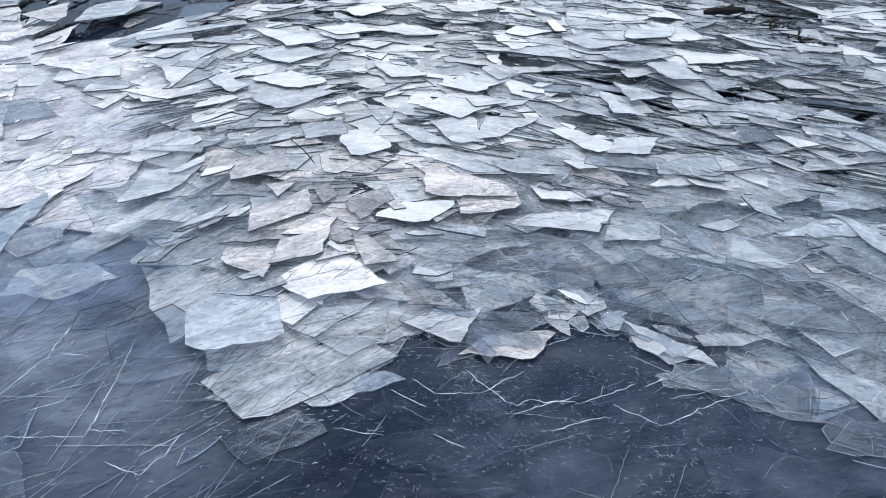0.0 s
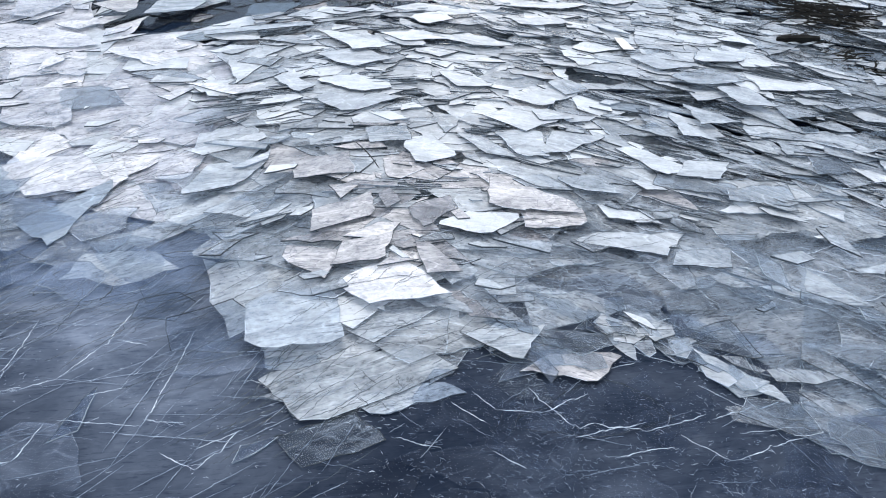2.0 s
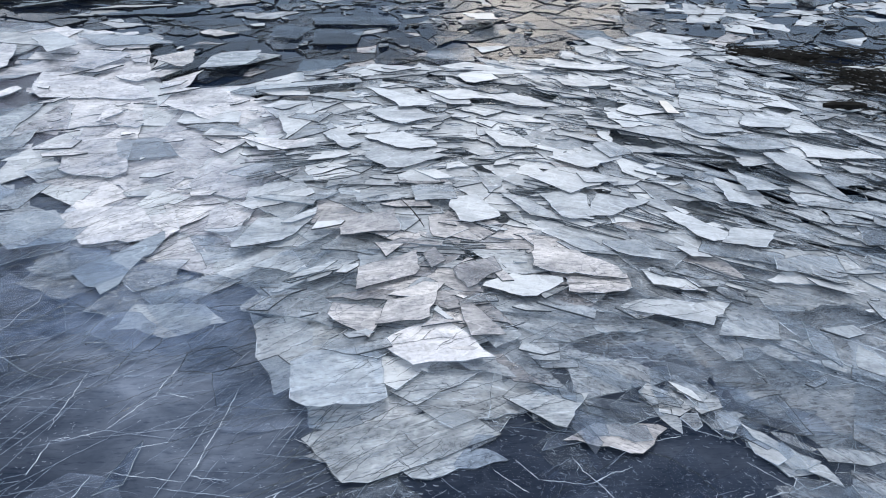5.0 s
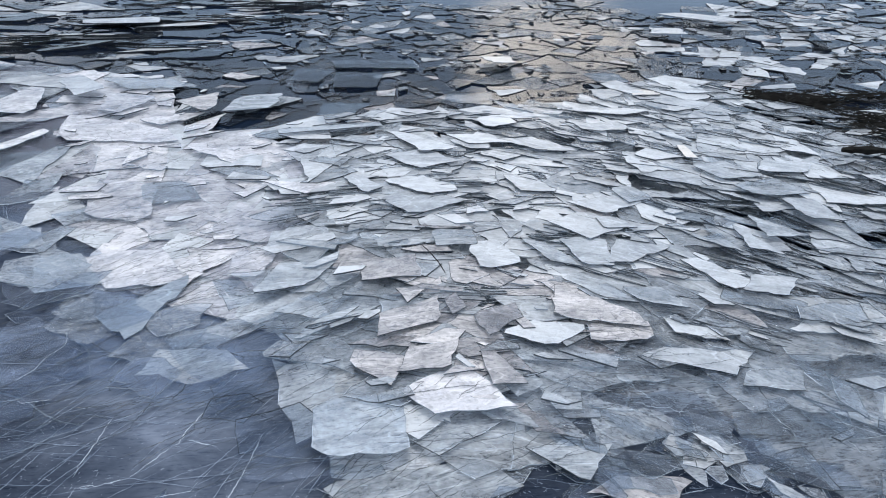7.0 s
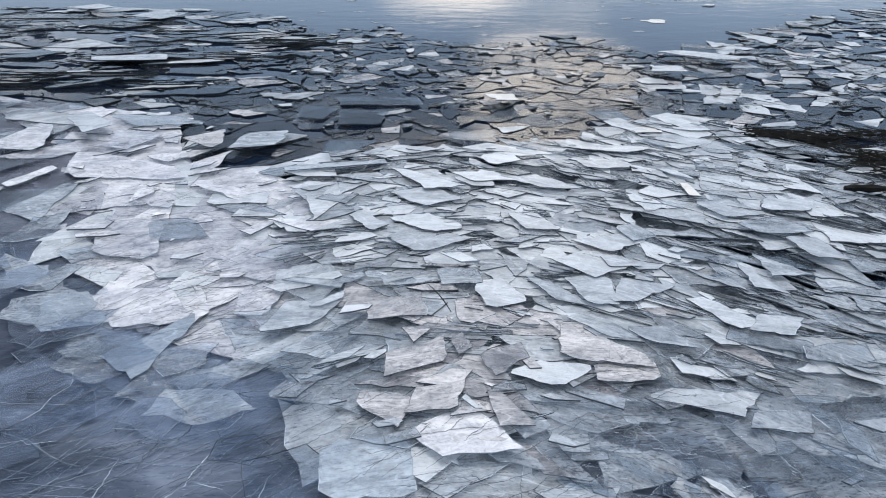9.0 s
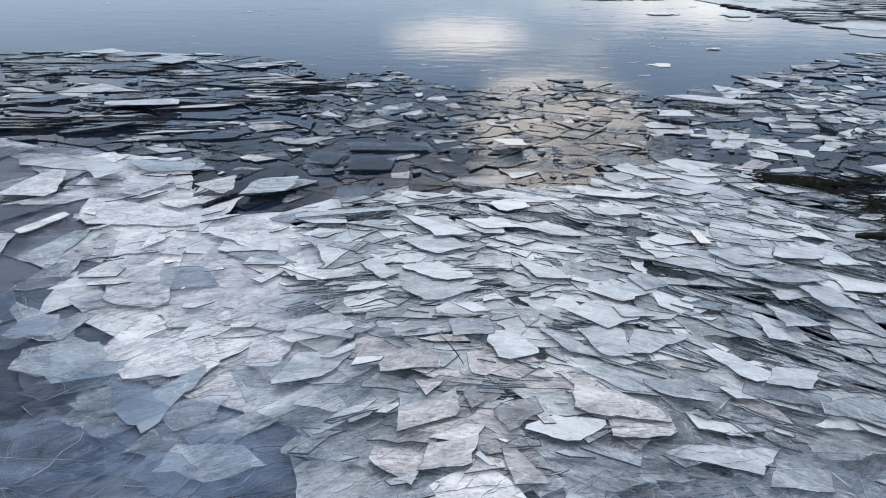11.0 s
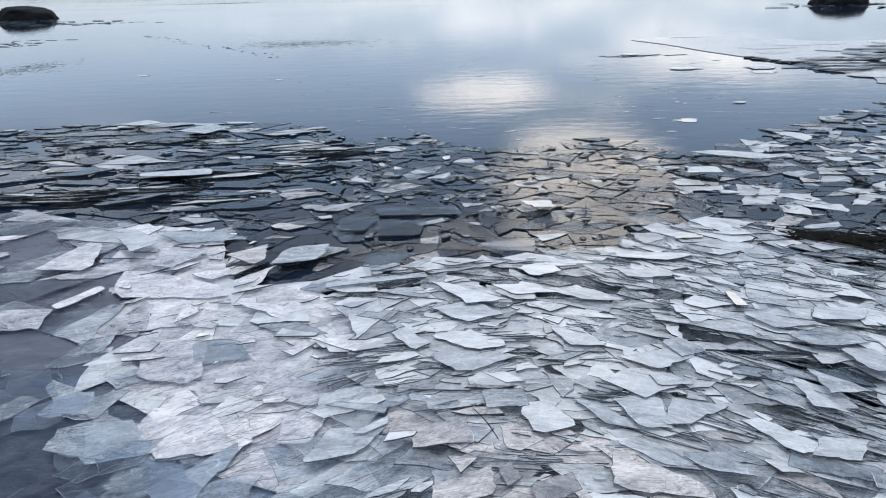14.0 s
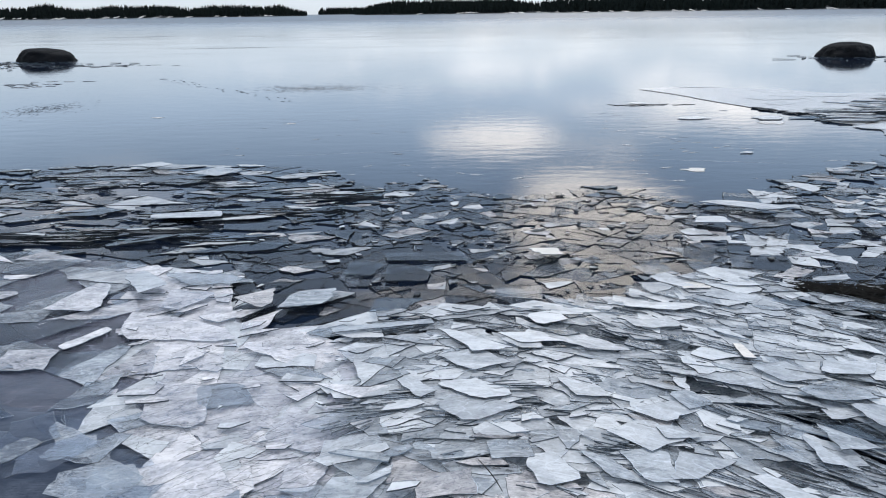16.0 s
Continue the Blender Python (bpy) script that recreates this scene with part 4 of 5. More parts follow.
for i in range(70):
    x = rng.uniform(0.45, 1.7)
    sheets.add(rng, lie(x, line_at(FRONT, x) + rng.gauss(0.08, 0.07), -0.008 + 0.0003 * i, rng.gauss(-35, 30), 1.0), rng.uniform(0.07, 0.26), rng.uniform(0.05, 0.13), rng.choice(("glass", "frosty", "frosty", "haze")), 0.003, 5, 0.06, rim=rng.choice(("rim", "edge", "frosty")), lip=0.001)
for i in range(22):
    x = rng.uniform(0.76, 1.08)
    sheets.add(rng, lie(x, line_at(FRONT, x) + rng.gauss(0.05, 0.035), 0.008 + 0.0004 * i, rng.gauss(-35, 25), 2.0), rng.uniform(0.05, 0.14), rng.uniform(0.03, 0.07), rng.choice(("blue", "glass", "white")), 0.003, 5, 0.08, rim=rng.choice(("rim", "glint", "edge")), lip=0.001)
sheets.build("thin_ice_panes", "thin clear panes frozen onto the dark ice sheet")

# ---- cracks in the sheets ----


class Lines:
    """Fractures: thin ridged strips along slightly wandering runs."""

    def __init__(self, seed):
        self.v, self.f, self.rng = [], [], random.Random(seed)

    def run(self, x0, y0, x1, y1, z, width, wander=0.022, splinters=0.0):
        r, d = self.rng, math.hypot(x1 - x0, y1 - y0)
        n = max(2, int(d / 0.008))
        ux, uy = (x1 - x0) / d, (y1 - y0) / d
        way = [0.0]
        for i in range(n):
            way.append(0.72 * way[-1] + r.gauss(0, wander * 0.12) + (r.gauss(0, wander * 0.4) if r.random() < 0.06 else 0))
        thin = r.uniform(-50, 50)
        for i in range(n + 1):
            u = i / n
            off = way[i] - way[n] * u
            w = width * (0.5 + 0.7 * abs(noise.noise(Vector((thin + i * 0.23, z * 90, 0))))) * r.uniform(0.7, 1.2) * min(1.0, 0.2 + 6 * min(u, 1 - u))
            cx, cy = x0 + ux * d * u - uy * off, y0 + uy * d * u + ux * off
            self.v += [(cx - uy * w, cy + ux * w, z), (cx, cy, z + 0.0008), (cx + uy * w, cy - ux * w, z)]
            if i:
                b = len(self.v) - 6
                self.f += [(b, b + 1, b + 4, b + 3), (b + 1, b + 2, b + 5, b + 4)]
        for i in range(1, n):
            if r.random() < splinters:
                u, t = i / n, math.atan2(uy, ux) + r.choice((-1, 1)) * r.uniform(0.3, 1.0)
                off, k = way[i] - way[n] * u, r.uniform(0.008, 0.045)
                cx, cy = x0 + ux * d * u - uy * off, y0 + uy * d * u + ux * off
                self.run(cx, cy, cx + math.cos(t) * k, cy + math.sin(t) * k, z, width * 0.45, wander)

    def build(self, name, mat, label):
        return tagged(mesh_object(name, self.v, self.f, [mat]), label, "ice crack", kind="stuff")


lines = Lines(3)
for x0, y0, x1, y1 in ((-0.9, 1.37, -0.88, 1.49), (-0.88, 1.49, -0.75, 1.52), (-0.75, 1.52, -0.67, 1.63), (-0.67, 1.63, -0.59, 1.81), (-0.63, 1.66, -0.54, 1.63), (-0.9, 1.53, -0.87, 1.77), (-0.71, 1.37, -0.5, 1.33), (-0.5, 1.33, -0.42, 1.67), (-0.5, 1.35, -0.4, 1.33), (-0.66, 1.45, -0.56, 1.47), (-0.36, 1.24, -0.25, 1.29), (-0.44, 1.24, -0.35, 1.18), (-0.35, 1.18, -0.26, 1.29), (-0.87, 1.25, -0.78, 1.25), (-0.78, 1.25, -0.74, 1.36)):
    lines.run(x0, y0, x1, y1, 0.004, 0.0014, 0.010, 0.03)
for x0, y0, x1, y1 in ((0.33, 1.36, 0.38, 1.29), (0.38, 1.29, 0.5, 1.27), (0.5, 1.27, 0.63, 1.32), (0.56, 1.22, 0.62, 1.22), (0.62, 1.22, 0.74, 1.18), (0.74, 1.18, 0.91, 1.22), (0.56, 1.18, 0.75, 1.21), (0.82, 1.16, 0.91, 1.07), (0.91, 1.07, 1.13, 1.12), (0.71, 1.41, 0.79, 1.42), (0.27, 1.33, 0.35, 1.25), (0.11, 1.23, 0.23, 1.18), (0.92, 1.2, 1.04, 1.23), (0.48, 1.36, 0.56, 1.22), (1.03, 1.27, 1.05, 1.22), (1.05, 1.22, 1.14, 1.25), (0.97, 1.15, 1.14, 1.15), (0.64, 1.11, 0.8, 1.12), (0.35, 1.16, 0.42, 1.1)):
    lines.run(x0, y0, x1, y1, 0.004, 0.0014, 0.010, 0.03)
faint = Lines(4)
for i in range(170):
    x, y = rng.uniform(-1.7, 1.7), rng.uniform(0.6, 2.1)
    if y > line_at(FRONT, x) + 0.1:
        continue
    a = radians(rng.choice((60, 20, -15, 75, -40)) + rng.gauss(0, 14)) if x < 0 else radians(rng.choice((0, 15, -50, 40)) + rng.gauss(0, 18))
    d = rng.uniform(0.03, 0.2) * rng.uniform(0.3, 1.4)
    (lines if rng.random() < 0.3 else faint).run(x, y, x + math.cos(a) * d, y + math.sin(a) * d, rng.uniform(-0.004, 0.004), rng.uniform(0.0005, 0.0011), 0.008, 0.02)
for i in range(250):
    x, y = rng.uniform(-1.7, 0.0), rng.uniform(0.8, 2.1)
    if y > line_at(FRONT, x) + 0.1:
        continue
    a, d = radians(rng.choice((58, 62, 35, 15, -8)) + rng.gauss(0, 6)), rng.uniform(0.08, 0.42)
    faint.run(x, y, x + math.cos(a) * d, y + math.sin(a) * d, rng.uniform(-0.009, 0.004), rng.uniform(0.0006, 0.0016), 0.005)
for i in range(8500):
    x, y = rng.uniform(-1.8, 1.8), rng.uniform(0.6, 2.2)
    if y > line_at(FRONT, x) + 0.15 or noise.noise(Vector((x * 3.5, y * 3.5, 7))) < rng.gauss(0.05, 0.18):
        continue
    a, d = radians(rng.gauss(20 if x < 0 else 0, 40)), rng.uniform(0.003, 0.014) * rng.uniform(0.5, 1.4)
    (lines if rng.random() < 0.4 else faint).run(x, y, x + math.cos(a) * d, y + math.sin(a) * d, rng.uniform(-0.008, 0.002), rng.uniform(0.0004, 0.0010), 0.03)
for i in range(2600):
    x, y = rng.uniform(0.15, 1.6), rng.uniform(0.85, 1.45)
    if y > line_at(FRONT, x) + 0.05 or noise.noise(Vector((x * 5.0, y * 5.0, 2))) < rng.gauss(0.0, 0.2):
        continue
    a, d = radians(rng.gauss(-15, 45)), rng.uniform(0.004, 0.02)
    (lines if rng.random() < 0.35 else faint).run(x, y, x + math.cos(a) * d, y + math.sin(a) * d, rng.uniform(-0.008, 0.0), rng.uniform(0.0004, 0.0010), 0.05)
lines.build("ice_crack", CRACK, "fine white cracks running through clear ice")
faint.build("faint_crack", FAINT, "faint grey cracks deep in the clear ice")

# dark hairlines: free edges of thin clear panes lying on the blue sheet
hairs = Lines(5)
for x0, y0, x1, y1 in ((-1.04, 1.76, -0.84, 1.76), (-0.6, 1.68, -0.49, 1.77), (-0.49, 1.77, -0.36, 1.72), (-0.33, 1.35, -0.22, 1.42), (-0.31, 1.19, -0.18, 1.27), (-0.21, 1.32, -0.08, 1.35), (-0.39, 1.62, -0.21, 1.6), (-0.22, 1.42, -0.09, 1.5), (-1.12, 1.98, -0.95, 2.12), (-0.85, 1.9, -0.7, 2.07), (-0.96, 1.8, -0.67, 1.83), (0.0, 1.53, 0.18, 1.5)):
    hairs.run(x0, y0, x1, y1, 0.055 if x0 > -0.3 else 0.008, 0.0016)
for i in range(260):
    x = rng.uniform(-1.5, 0.9)
    f = line_at(FRONT, x)
    y = rng.uniform(max(1.25, f - 0.6 * smooth(-0.1, -0.4, x)), f + 0.75)
    a, d = radians(rng.gauss(34 - 30 * smooth(0.0, 0.5, x), 13)), rng.uniform(0.06, 0.32)
    z, w = 0.006 + 0.048 * smooth(f - 0.08, f + 0.4, y) * (1 - 0.5 * smooth(-0.3, -0.75, x)), rng.uniform(0.0009, 0.0018)
    hairs.run(x, y, x + math.cos(a) * d, y + math.sin(a) * d, z, w, 0.012)
    if rng.random() < 0.5:
        x, y, a, d = x + math.cos(a) * d, y + math.sin(a) * d, a + rng.choice((-1, 1)) * rng.uniform(1.2, 2.4), rng.uniform(0.015, 0.07)
        hairs.run(x, y, x + math.cos(a) * d, y + math.sin(a) * d, z, w, 0.012)
for i in range(240):
    x, y = rng.uniform(-1.9, -0.25), rng.uniform(2.2, 4.6)
    if not line_at(FRONT, x) + 0.2 < y < line_at(BACK, x) - 0.1:
        continue
    a, d = radians(rng.choice((20, 50, -15, 5, -40)) + rng.gauss(0, 9)), rng.uniform(0.06, 0.28)
    hairs.run(x, y, x + math.cos(a) * d, y + math.sin(a) * d, 0.026, rng.uniform(0.0007, 0.0014), 0.012)
for x0, y0, x1, y1 in ((1.25, 7.85, 1.6, 7.75), (1.6, 7.75, 1.97, 7.5), (1.97, 7.5, 2.37, 7.05)):
    hairs.run(x0, y0, x1, y1, -0.026, 0.006)
# glints and sparkle put in as thin white strips over the heap
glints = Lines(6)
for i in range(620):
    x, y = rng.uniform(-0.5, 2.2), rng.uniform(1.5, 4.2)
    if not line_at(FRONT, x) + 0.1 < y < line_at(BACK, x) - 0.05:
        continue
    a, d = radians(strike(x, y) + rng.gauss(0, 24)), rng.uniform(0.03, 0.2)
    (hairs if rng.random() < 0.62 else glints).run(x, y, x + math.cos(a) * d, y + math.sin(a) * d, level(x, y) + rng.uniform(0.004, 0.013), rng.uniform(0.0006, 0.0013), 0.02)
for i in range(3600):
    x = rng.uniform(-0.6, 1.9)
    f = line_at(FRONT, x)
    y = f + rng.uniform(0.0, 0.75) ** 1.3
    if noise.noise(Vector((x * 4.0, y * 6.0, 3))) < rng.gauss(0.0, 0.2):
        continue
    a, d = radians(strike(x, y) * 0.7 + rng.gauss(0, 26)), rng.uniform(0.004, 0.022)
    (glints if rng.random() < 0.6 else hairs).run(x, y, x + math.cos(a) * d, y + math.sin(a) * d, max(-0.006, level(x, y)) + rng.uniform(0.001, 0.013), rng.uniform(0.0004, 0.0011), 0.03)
glints.build("painted_edge_glint", CRACK, "white strips painted as glints on broken edges in the ice heap")
for i in range(220):
    x = rng.uniform(-1.6, -0.15)
    y = line_at(FRONT, x) + rng.uniform(-0.55, 0.6)
    a, d = radians(rng.gauss(33, 16)), rng.uniform(0.05, 0.34)
    hairs.run(x, y, x + math.cos(a) * d, y + math.sin(a) * d, rng.uniform(0.0, 0.010), rng.uniform(0.0009, 0.0018), 0.012)
hairs.build("ice_edge_line", EDGE, "thin dark edges of clear ice panes")

# ---- dark reed litter washed into the ice, a stick and a twig ----


def strand(v, f, r, x, y, z, length, width, yaw, pitch):
    """One flattened stalk, three-sided and slightly bent."""
    b, a = len(v), radians(yaw)
    bend = r.gauss(0, 0.08) * length
    for i in range(4):
        u = i / 3 - 0.5
        cx, cy = u * length, bend * (1 - 4 * u * u)
        px, py, pz = x + cx * math.cos(a) - cy * math.sin(a), y + cx * math.sin(a) + cy * math.cos(a), z + u * length * pitch
        w = width * (1 - 0.5 * abs(u))
        v += [(px - w * math.sin(a), py + w * math.cos(a), pz), (px, py, pz + w), (px + w * math.sin(a), py - w * math.cos(a), pz)]
        if i:
            k = len(v) - 6
            f += [(k, k + 1, k + 4, k + 3), (k + 1, k + 2, k + 5, k + 4), (k + 2, k, k + 3, k + 5)]
    f += [(b, b + 2, b + 1), (len(v) - 3, len(v) - 2, len(v) - 1)]


litter_v, litter_f, r9 = [], [], random.Random(9)
for cx, cy, rx, ry, turn, n, top in ((2.42, 4.56, 0.30, 0.12, -12, 420, 0.05), (2.75, 4.08, 0.28, 0.24, -30, 380, 0.06), (2.55, 3.45, 0.10, 0.30, 30, 110, 0.06), (3.0, 4.7, 0.3, 0.08, -5, 70, 0.02)):
    for i in range(n):
        u, w, a = r9.gauss(0, 0.6) * rx, r9.gauss(0, 0.6) * ry, radians(turn)
        strand(litter_v, litter_f, r9, cx + u * math.cos(a) - w * math.sin(a), cy + u * math.sin(a) + w * math.cos(a), r9.uniform(-0.015, top), r9.uniform(0.03, 0.2), r9.uniform(0.002, 0.008), turn + r9.gauss(0, 28), r9.gauss(0, 0.12))
tagged(mesh_object("reed_litter", litter_v, litter_f, [LITTER]), "black rotting reed stalks washed among the ice", "plant litter", kind="stuff")


def stick(name, label, x, y, z, length, width, yaw, pitch, seed):
    v, f, r = [], [], random.Random(seed)
    rings, sides = 9, 7
    for i in range(rings):
        u = i / (rings - 1)
        w = width * (0.6 + 0.4 * math.sin(math.pi * u)) * r.uniform(0.85, 1.15)
        for k in range(sides):
            a = 2 * math.pi * k / sides
            q = w * r.uniform(0.85, 1.15)
            v.append(((u - 0.5) * length, q * math.cos(a) + 0.04 * length * math.sin(3 * u), q * math.sin(a)))
    for i in range(rings - 1):
        for k in range(sides):
            f.append((i * sides + k, i * sides + (k + 1) % sides, (i + 1) * sides + (k + 1) % sides, (i + 1) * sides + k))
    f += [tuple(reversed(range(sides))), tuple(range((rings - 1) * sides, rings * sides))]
    ob = mesh_object(name, v, f, [LITTER])
    ob.matrix_world = pose(x, y, z, 0, -pitch, yaw)
    return tagged(ob, label, "stick")


stick("driftwood_stick", "short dark rotten stick lying on pale ice", 2.36, 3.57, 0.085, 0.22, 0.022, -4, 0, 1)
stick("twig", "thin dark bent twig leaning out of the ice heap", 0.105, 2.50, 0.10, 0.19, 0.0022, -66, -6, 2)

# ---- far shelf, rocks, shores ----


def boulder(x, y, length, width, height, yaw, seed):
    bm = bmesh.new()
    bmesh.ops.create_icosphere(bm, subdivisions=5, radius=1.0)
    for v in bm.verts:
        n = noise.fractal(v.co * 1.1 + Vector((seed, 0, 0)), 1.0, 2.0, 4) * 0.16 + noise.fractal(v.co * 5 + Vector((0, seed, 0)), 0.9, 2.0, 4) * 0.025
        c = v.co * (1 + n)
        c.z = max(c.z, -0.3) if c.z < 0 else (1 - (1 - min(1.0, c.z)) ** 1.7) * (1 - 0.18 * max(0, c.x * (1 if seed < 5 else -1)))
        v.co = (c.x * length / 2, c.y * width / 2, c.z * height)
    me = bpy.data.meshes.new("boulder")
    bm.to_mesh(me)
    bm.free()
    me.materials.append(ROCK)
    me.shade_smooth()
    ob = new("boulder", me)
    ob.matrix_world = pose(x, y, -0.05, 0, 0, yaw)
    return tagged(ob, "dark wet rounded boulder standing out of the water", "rock", "boulders in the lake")


boulder(-16.75, 33.3, 2.35, 1.8, 0.55, 6, 2.3)
boulder(14.75, 29.4, 1.95, 1.6, 0.54, 10, 7.9)

shelf = Heap()
tip = [(4.42, 18.05), (4.92, 16.78), (5.22, 15.53), (5.51, 14.63), (5.77, 13.67), (6.7, 13.5), (7.9, 14.4), (9.6, 15.2), (9.6, 16.6), (8.2, 16.6), (7.4, 17.65), (6.39, 18.12), (5.5, 18.6)]
shelf.add_ring(rng, lie(6.5, 16.0, -0.024, 0), chipped(rng, [(x - 6.5, y - 16.0) for x, y in tip], 0.03, 0.2), "skin", 0.006, "black", 0.004)
spit = [(5.95, 12.75), (6.15, 12.2), (6.5, 11.7), (6.2, 11.0), (6.4, 10.7), (7.5, 10.6), (9.5, 11.7), (9.5, 12.8), (7.4, 12.5)]
shelf.add_ring(rng, lie(7.4, 11.9, -0.024, 0), chipped(rng, [(x - 7.4, y - 11.9) for x, y in spit], 0.04, 0.2), "skin", 0.006, "black", 0.004)
for px, py, a, b, turn in ((5.9, 18.3, 0.9, 0.35, -8), (6.6, 15.8, 1.0, 0.8, -10), (6.3, 14.9, 0.5, 0.5, 20), (7.6, 16.2, 1.4, 0.5, -5), (5.35, 12.9, 0.45, 0.5, -20), (6.7, 11.6, 1.0, 0.7, -25), (7.6, 11.0, 1.2, 0.6, -10), (3.73, 15.21, 0.35, 0.3, 0), (4.1, 13.0, 0.5, 0.35, 10), (3.77, 9.72, 0.16, 0.12, 0)):
    shelf.add(rng, lie(px, py, -0.019 + rng.uniform(0, 0.003), turn), a, b, "skin", 0.004, 6, 0.05, rim=rng.choice(("black", "skin")))
for i in range(300):
    px, py = rng.uniform(6.0, 10.5), rng.uniform(12.2, 15.9)
    if py > 12.6 + 0.9 * (px - 5.4) or py < 11.6 + 0.25 * (px - 6):
        continue
    k = rng.uniform(0.15, 0.5)
    shelf.add(rng, lie(px, py, rng.uniform(-0.02, 0.005), rng.gauss(-5, 20), rng.gauss(1.5, 2)), k * 2.2, k * 0.7, rng.choice(("skin", "skin", "glass", "blue", "clear", "black", "clear")), 0.009, rim=rng.choice(("rim", "black")))
for i in range(34):
    u = i / 33
    shelf.add(rng, lie(5.6 + 0.7 * u + rng.gauss(0, 0.05), 14.3 - 1.6 * u + rng.gauss(0, 0.08), -0.014, rng.gauss(-45, 25), 3), rng.uniform(0.1, 0.35), rng.uniform(0.04, 0.12), rng.choice(("black", "black", "clear")), 0.012, rim="black")
for px, py, n in ((-17.0, 31.8, 60), (14.6, 28.4, 40), (-14.6, 29.5, 30)):
    for i in range(n):
        shelf.add(rng, lie(px + rng.gauss(0, 1.3), py + rng.gauss(0, 0.9), -0.01, rng.uniform(0, 180), rng.gauss(2, 3)), rng.uniform(0.15, 0.7), rng.uniform(0.05, 0.2), rng.choice(("clear", "frost", "blue", "clear")), 0.012)
for i in range(34):
    u = i / 33
    shelf.add(rng, lie(-8.2 + 4.9 * u + rng.gauss(0, 0.12), 22.9 - 6.4 * u + rng.gauss(0, 0.16), -0.027, rng.gauss(-20, 30)), rng.uniform(0.03, 0.1) + 0.1 * (rng.random() < 0.15), rng.uniform(0.02, 0.06), rng.choice(("edge", "black", "clear")), 0.006)
for px, py, a in ((2.8, 8.7, 0.28), (-5.2, 14.0, 0.2), (-2.6, 13.0, 0.15), (5.2, 12.4, 0.5)):
    shelf.add(rng, lie(px, py, -0.027, 10), a, a * 0.7, "cream", 0.003, 5, 0.1, rim="cream")
for px, py, a, b, n in ((-11.6, 44.2, 4.4, 1.3, 420), (-3.2, 19.4, 2.5, 1.7, 520), (-8.0, 15.6, 1.1, 1.9, 420), (-26.5, 70.5, 7.0, 2.4, 320), (-15.3, 67.7, 5.5, 1.2, 260), (-17.5, 31.0, 3.0, 2.0, 260)):
    for i in range(n):
        u, w = rng.gauss(0, 0.28), rng.gauss(0, 0.28)
        shelf.add(rng, lie(px + u * a, py + w * b, -0.0292, rng.gauss(0, 12)), a * rng.uniform(0.01, 0.045), b * rng.uniform(0.01, 0.04), "frost", 0.001, 5, 0.08, rim="frost")
for px, py, a, b, n in ((-11.9, 29.3, 2.2, 0.35, 22), (-11.0, 21.3, 1.0, 1.3, 30), (3.95, 15.0, 0.9, 0.25, 14)):
    for i in range(n):
        shelf.add(rng, lie(px + rng.gauss(0, 0.4) * a, py + rng.gauss(0, 0.4) * b, -0.026, rng.gauss(0, 20)), rng.uniform(0.06, 0.4), rng.uniform(0.02, 0.07), rng.choice(("clear", "black", "edge", "skin")), 0.006, 5, 0.08, rim="black")
skim = Lines(8)
for run in (((-4.86, 12.76), (-3.1, 13.11), (-1.34, 13.5)), ((-9.5, 21.8), (-7.9, 22.4), (-6.9, 21.0), (-8.2, 20.6)), ((-2.2, 9.9), (0.2, 10.3), (2.6, 9.8)), ((2.4, 9.4), (4.0, 9.0))):
    for (x0, y0), (x1, y1) in zip(run, run[1:]):
        skim.run(x0, y0, x1, y1, -0.0292, 0.012, 0.05)
for i in range(260):
    px, py = rng.uniform(-3.0, 6.0), rng.uniform(7.8, 14.0)
    if py < line_at(FLOES, px) + 0.2 or noise.noise(Vector((px * 0.9, py * 0.6, 5))) < 0.0:
        continue
    k = rng.uniform(0.01, 0.07)
    shelf.add(rng, lie(px, py, -0.0285, rng.gauss(0, 25)), k * 2.5, k, "glass", 0.001, 5, 0.1, rim="glass")
skim.build("skim_ice_line", FAINT, "faint seams in skim ice on the lake")
shelf.build("distant_ice", "scattered ice sheets far out on the lake")


def conifer(v, f, m, r, x, y, z, h):
    """A spruce: a tapered trunk and tiers of drooping ragged boughs."""
    b, w = len(v), h * r.uniform(0.14, 0.22)
    for i in range(5):
        a = 2 * math.pi * i / 5
        v += [(x + 0.02 * h * math.cos(a), y + 0.02 * h * math.sin(a), z), (x + 0.004 * h * math.cos(a), y + 0.004 * h * math.sin(a), z + h)]
    for i in range(5):
        j = (i + 1) % 5
        f.append((b + 2 * i, b + 2 * j, b + 2 * j + 1, b + 2 * i + 1))
        m.append(1)
    tiers = 7
    for k in range(tiers):
        u = 0.10 + 0.88 * k / tiers
        rad = w * (1 - u) ** 0.75 * r.uniform(0.75, 1.2)
        base, top = z + h * u, z + h * min(1.0, u + 0.24)
        c, n = len(v), 7
        v.append((x, y, top))
        for i in range(n):
            a = 2 * math.pi * (i + r.uniform(-0.3, 0.3)) / n
            q = rad * r.uniform(0.55, 1.25)
            v.append((x + q * math.cos(a), y + q * math.sin(a), base - h * r.uniform(0, 0.05)))
        for i in range(n):
            f.append((c, c + 1 + i, c + 1 + (i + 1) % n))
            m.append(0)


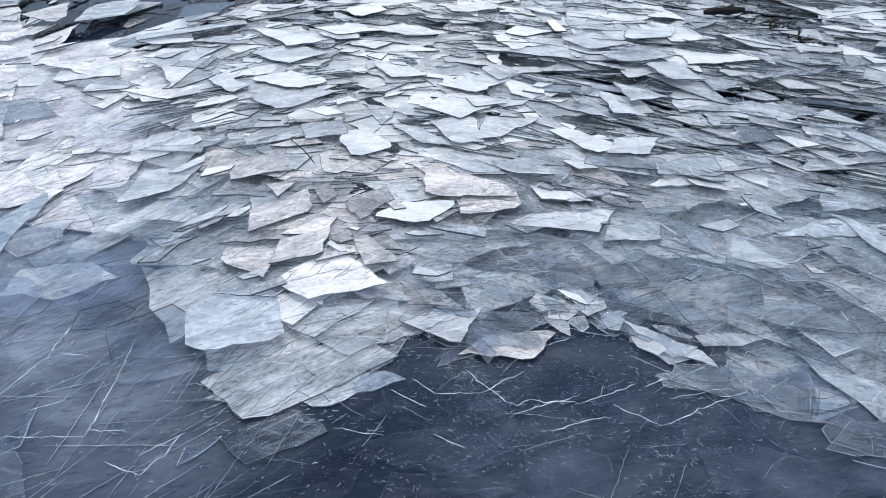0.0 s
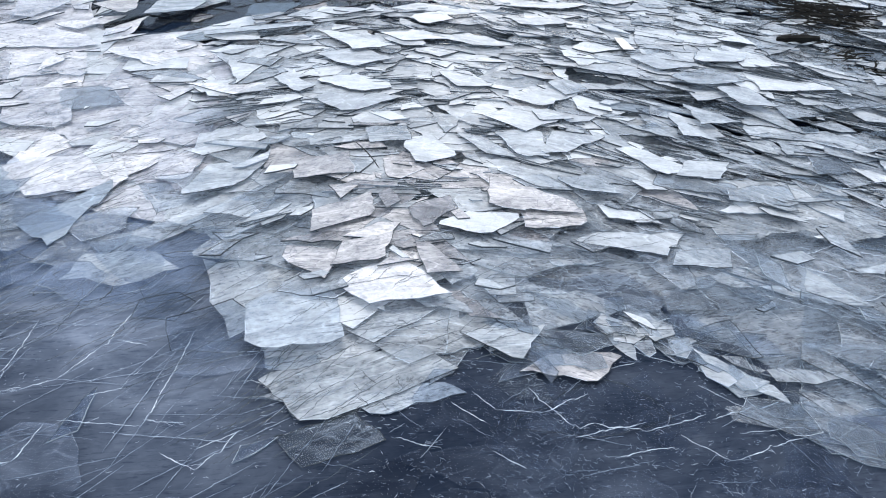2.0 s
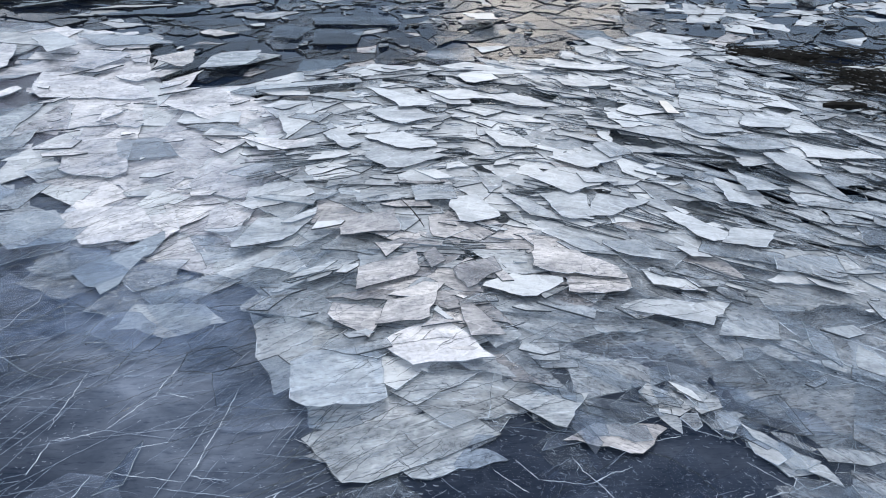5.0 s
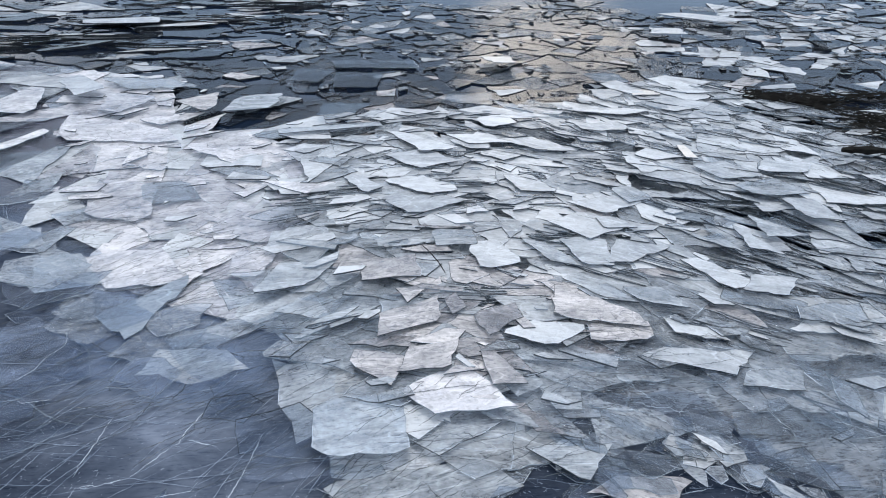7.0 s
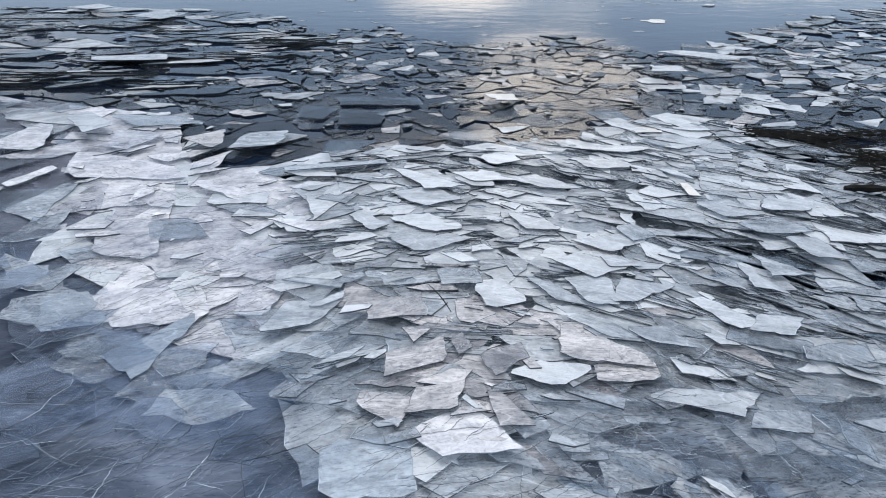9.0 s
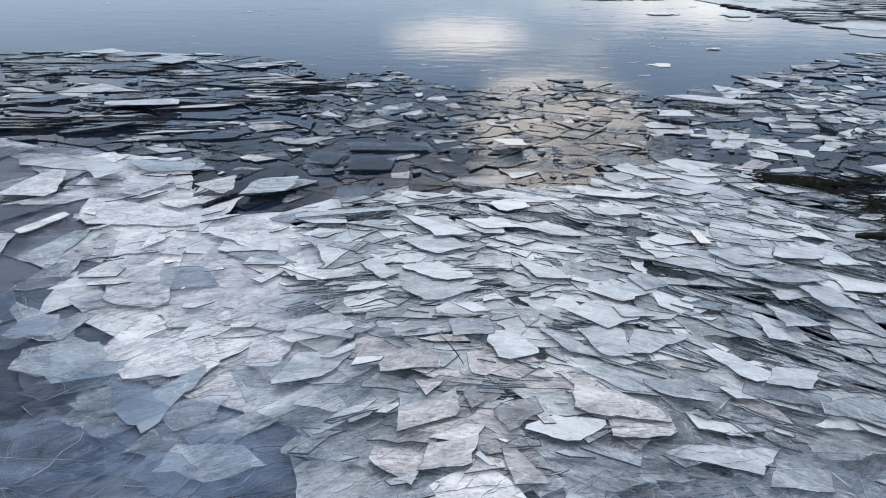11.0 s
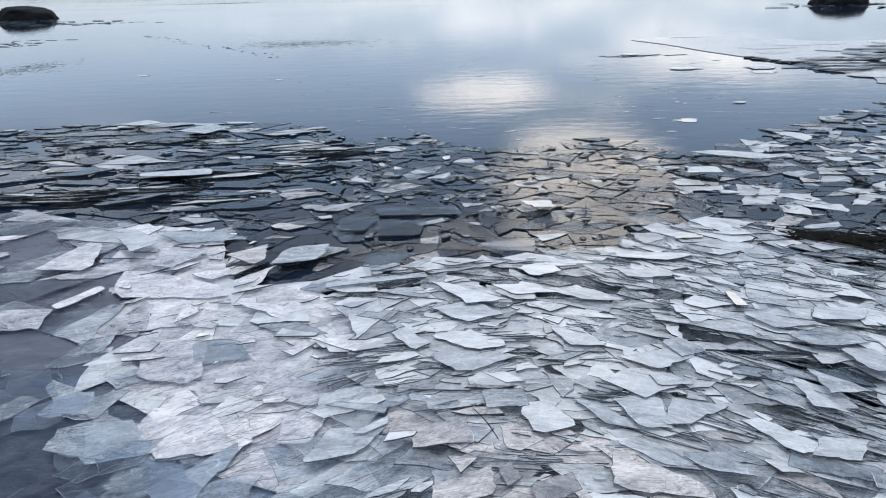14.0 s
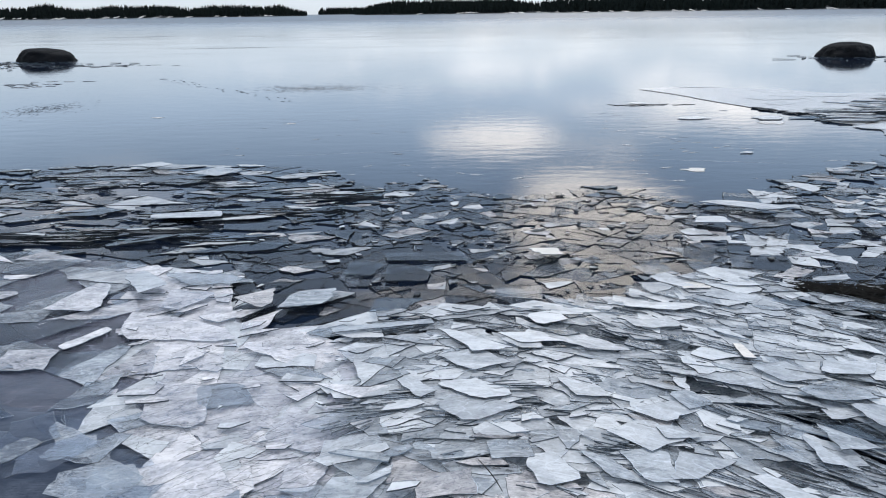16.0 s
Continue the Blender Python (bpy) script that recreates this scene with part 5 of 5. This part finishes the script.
def island(name, label, az0, az1, dist, depth, rise, trees, tall, seed, ends=(1, 1)):
    """A low wooded shore seen across the lake, between two bearings."""
    r = random.Random(seed)
    v, f, n, rows = [], [], 90, 7
    for i in range(n + 1):
        u = i / n
        a = radians(az0 + (az1 - az0) * u)
        lift = min(1.0, u * 9 if ends[0] else 1.0, (1 - u) * 9 if ends[1] else 1.0)
        for k in range(rows):
            w = k / (rows - 1)
            d = dist + depth * w + 12 * noise.noise(Vector((u * 14, seed, 0)))
            hgt = rise * lift * math.sin(math.pi * min(1, w * 1.2) / 2) * (0.8 + 0.5 * noise.noise(Vector((u * 9, w * 2, seed)))) - 0.3
            v.append((d * math.sin(a), d * math.cos(a), hgt + (r.uniform(0, 0.9) if k == 1 else 0)))
    for i in range(n):
        for k in range(rows - 1):
            q = i * rows + k
            f.append((q, q + rows, q + rows + 1, q + 1))
    top = tagged(mesh_object(name, v, f, [SHORE]), label, "shore", kind="structure")
    tv, tf, tm = [], [], []
    for i in range(trees):
        u, w = r.random(), r.random() ** 1.3
        edge = min(1.0, 0.45 + u * 7 if ends[0] else 1.0, 0.45 + (1 - u) * 7 if ends[1] else 1.0)
        a, d = radians(az0 + (az1 - az0) * u), dist + 8 + depth * 0.8 * w
        hgt = tall * edge * r.uniform(0.62, 1.08) * (0.85 + 0.35 * noise.noise(Vector((u * 11, seed, 4))))
        conifer(tv, tf, tm, r, d * math.sin(a), d * math.cos(a), rise * edge * 0.6 * w, hgt)
    wood = mesh_object("forest", tv, tf, [NEEDLES, BARK], tm)
    tagged(wood, "dark conifer forest along the far shore", "forest", kind="stuff")


island("island_west", "low rocky island shore with patches of snow", -34.0, -9.6, 760, 110, 5.0, 3200, 11.0, 11, (0, 1))
island("island_middle", "distant low wooded island shore", -8.8, -5.5, 1500, 80, 5.0, 400, 14.0, 23, (1, 0))
island("shore_east", "low rocky far shore with patches of snow", -6.2, 34.0, 800, 150, 7.0, 5000, 14.5, 31, (1, 0))

snow = Heap()
for i in range(70):
    a = radians(rng.choice((rng.uniform(-33, -11), rng.uniform(-4, 33))))
    d = 752 if a < -0.15 else 790
    snow.add(rng, lie(d * math.sin(a), d * math.cos(a), rng.uniform(0.2, 1.2), rng.gauss(0, 10) - math.degrees(a), -rng.uniform(15, 40)), rng.uniform(2, 9), rng.uniform(0.8, 2.0), "cream", 0.3, rim="cream")
snow.build("shore_snow", "patches of old snow along the far shore", "snow")
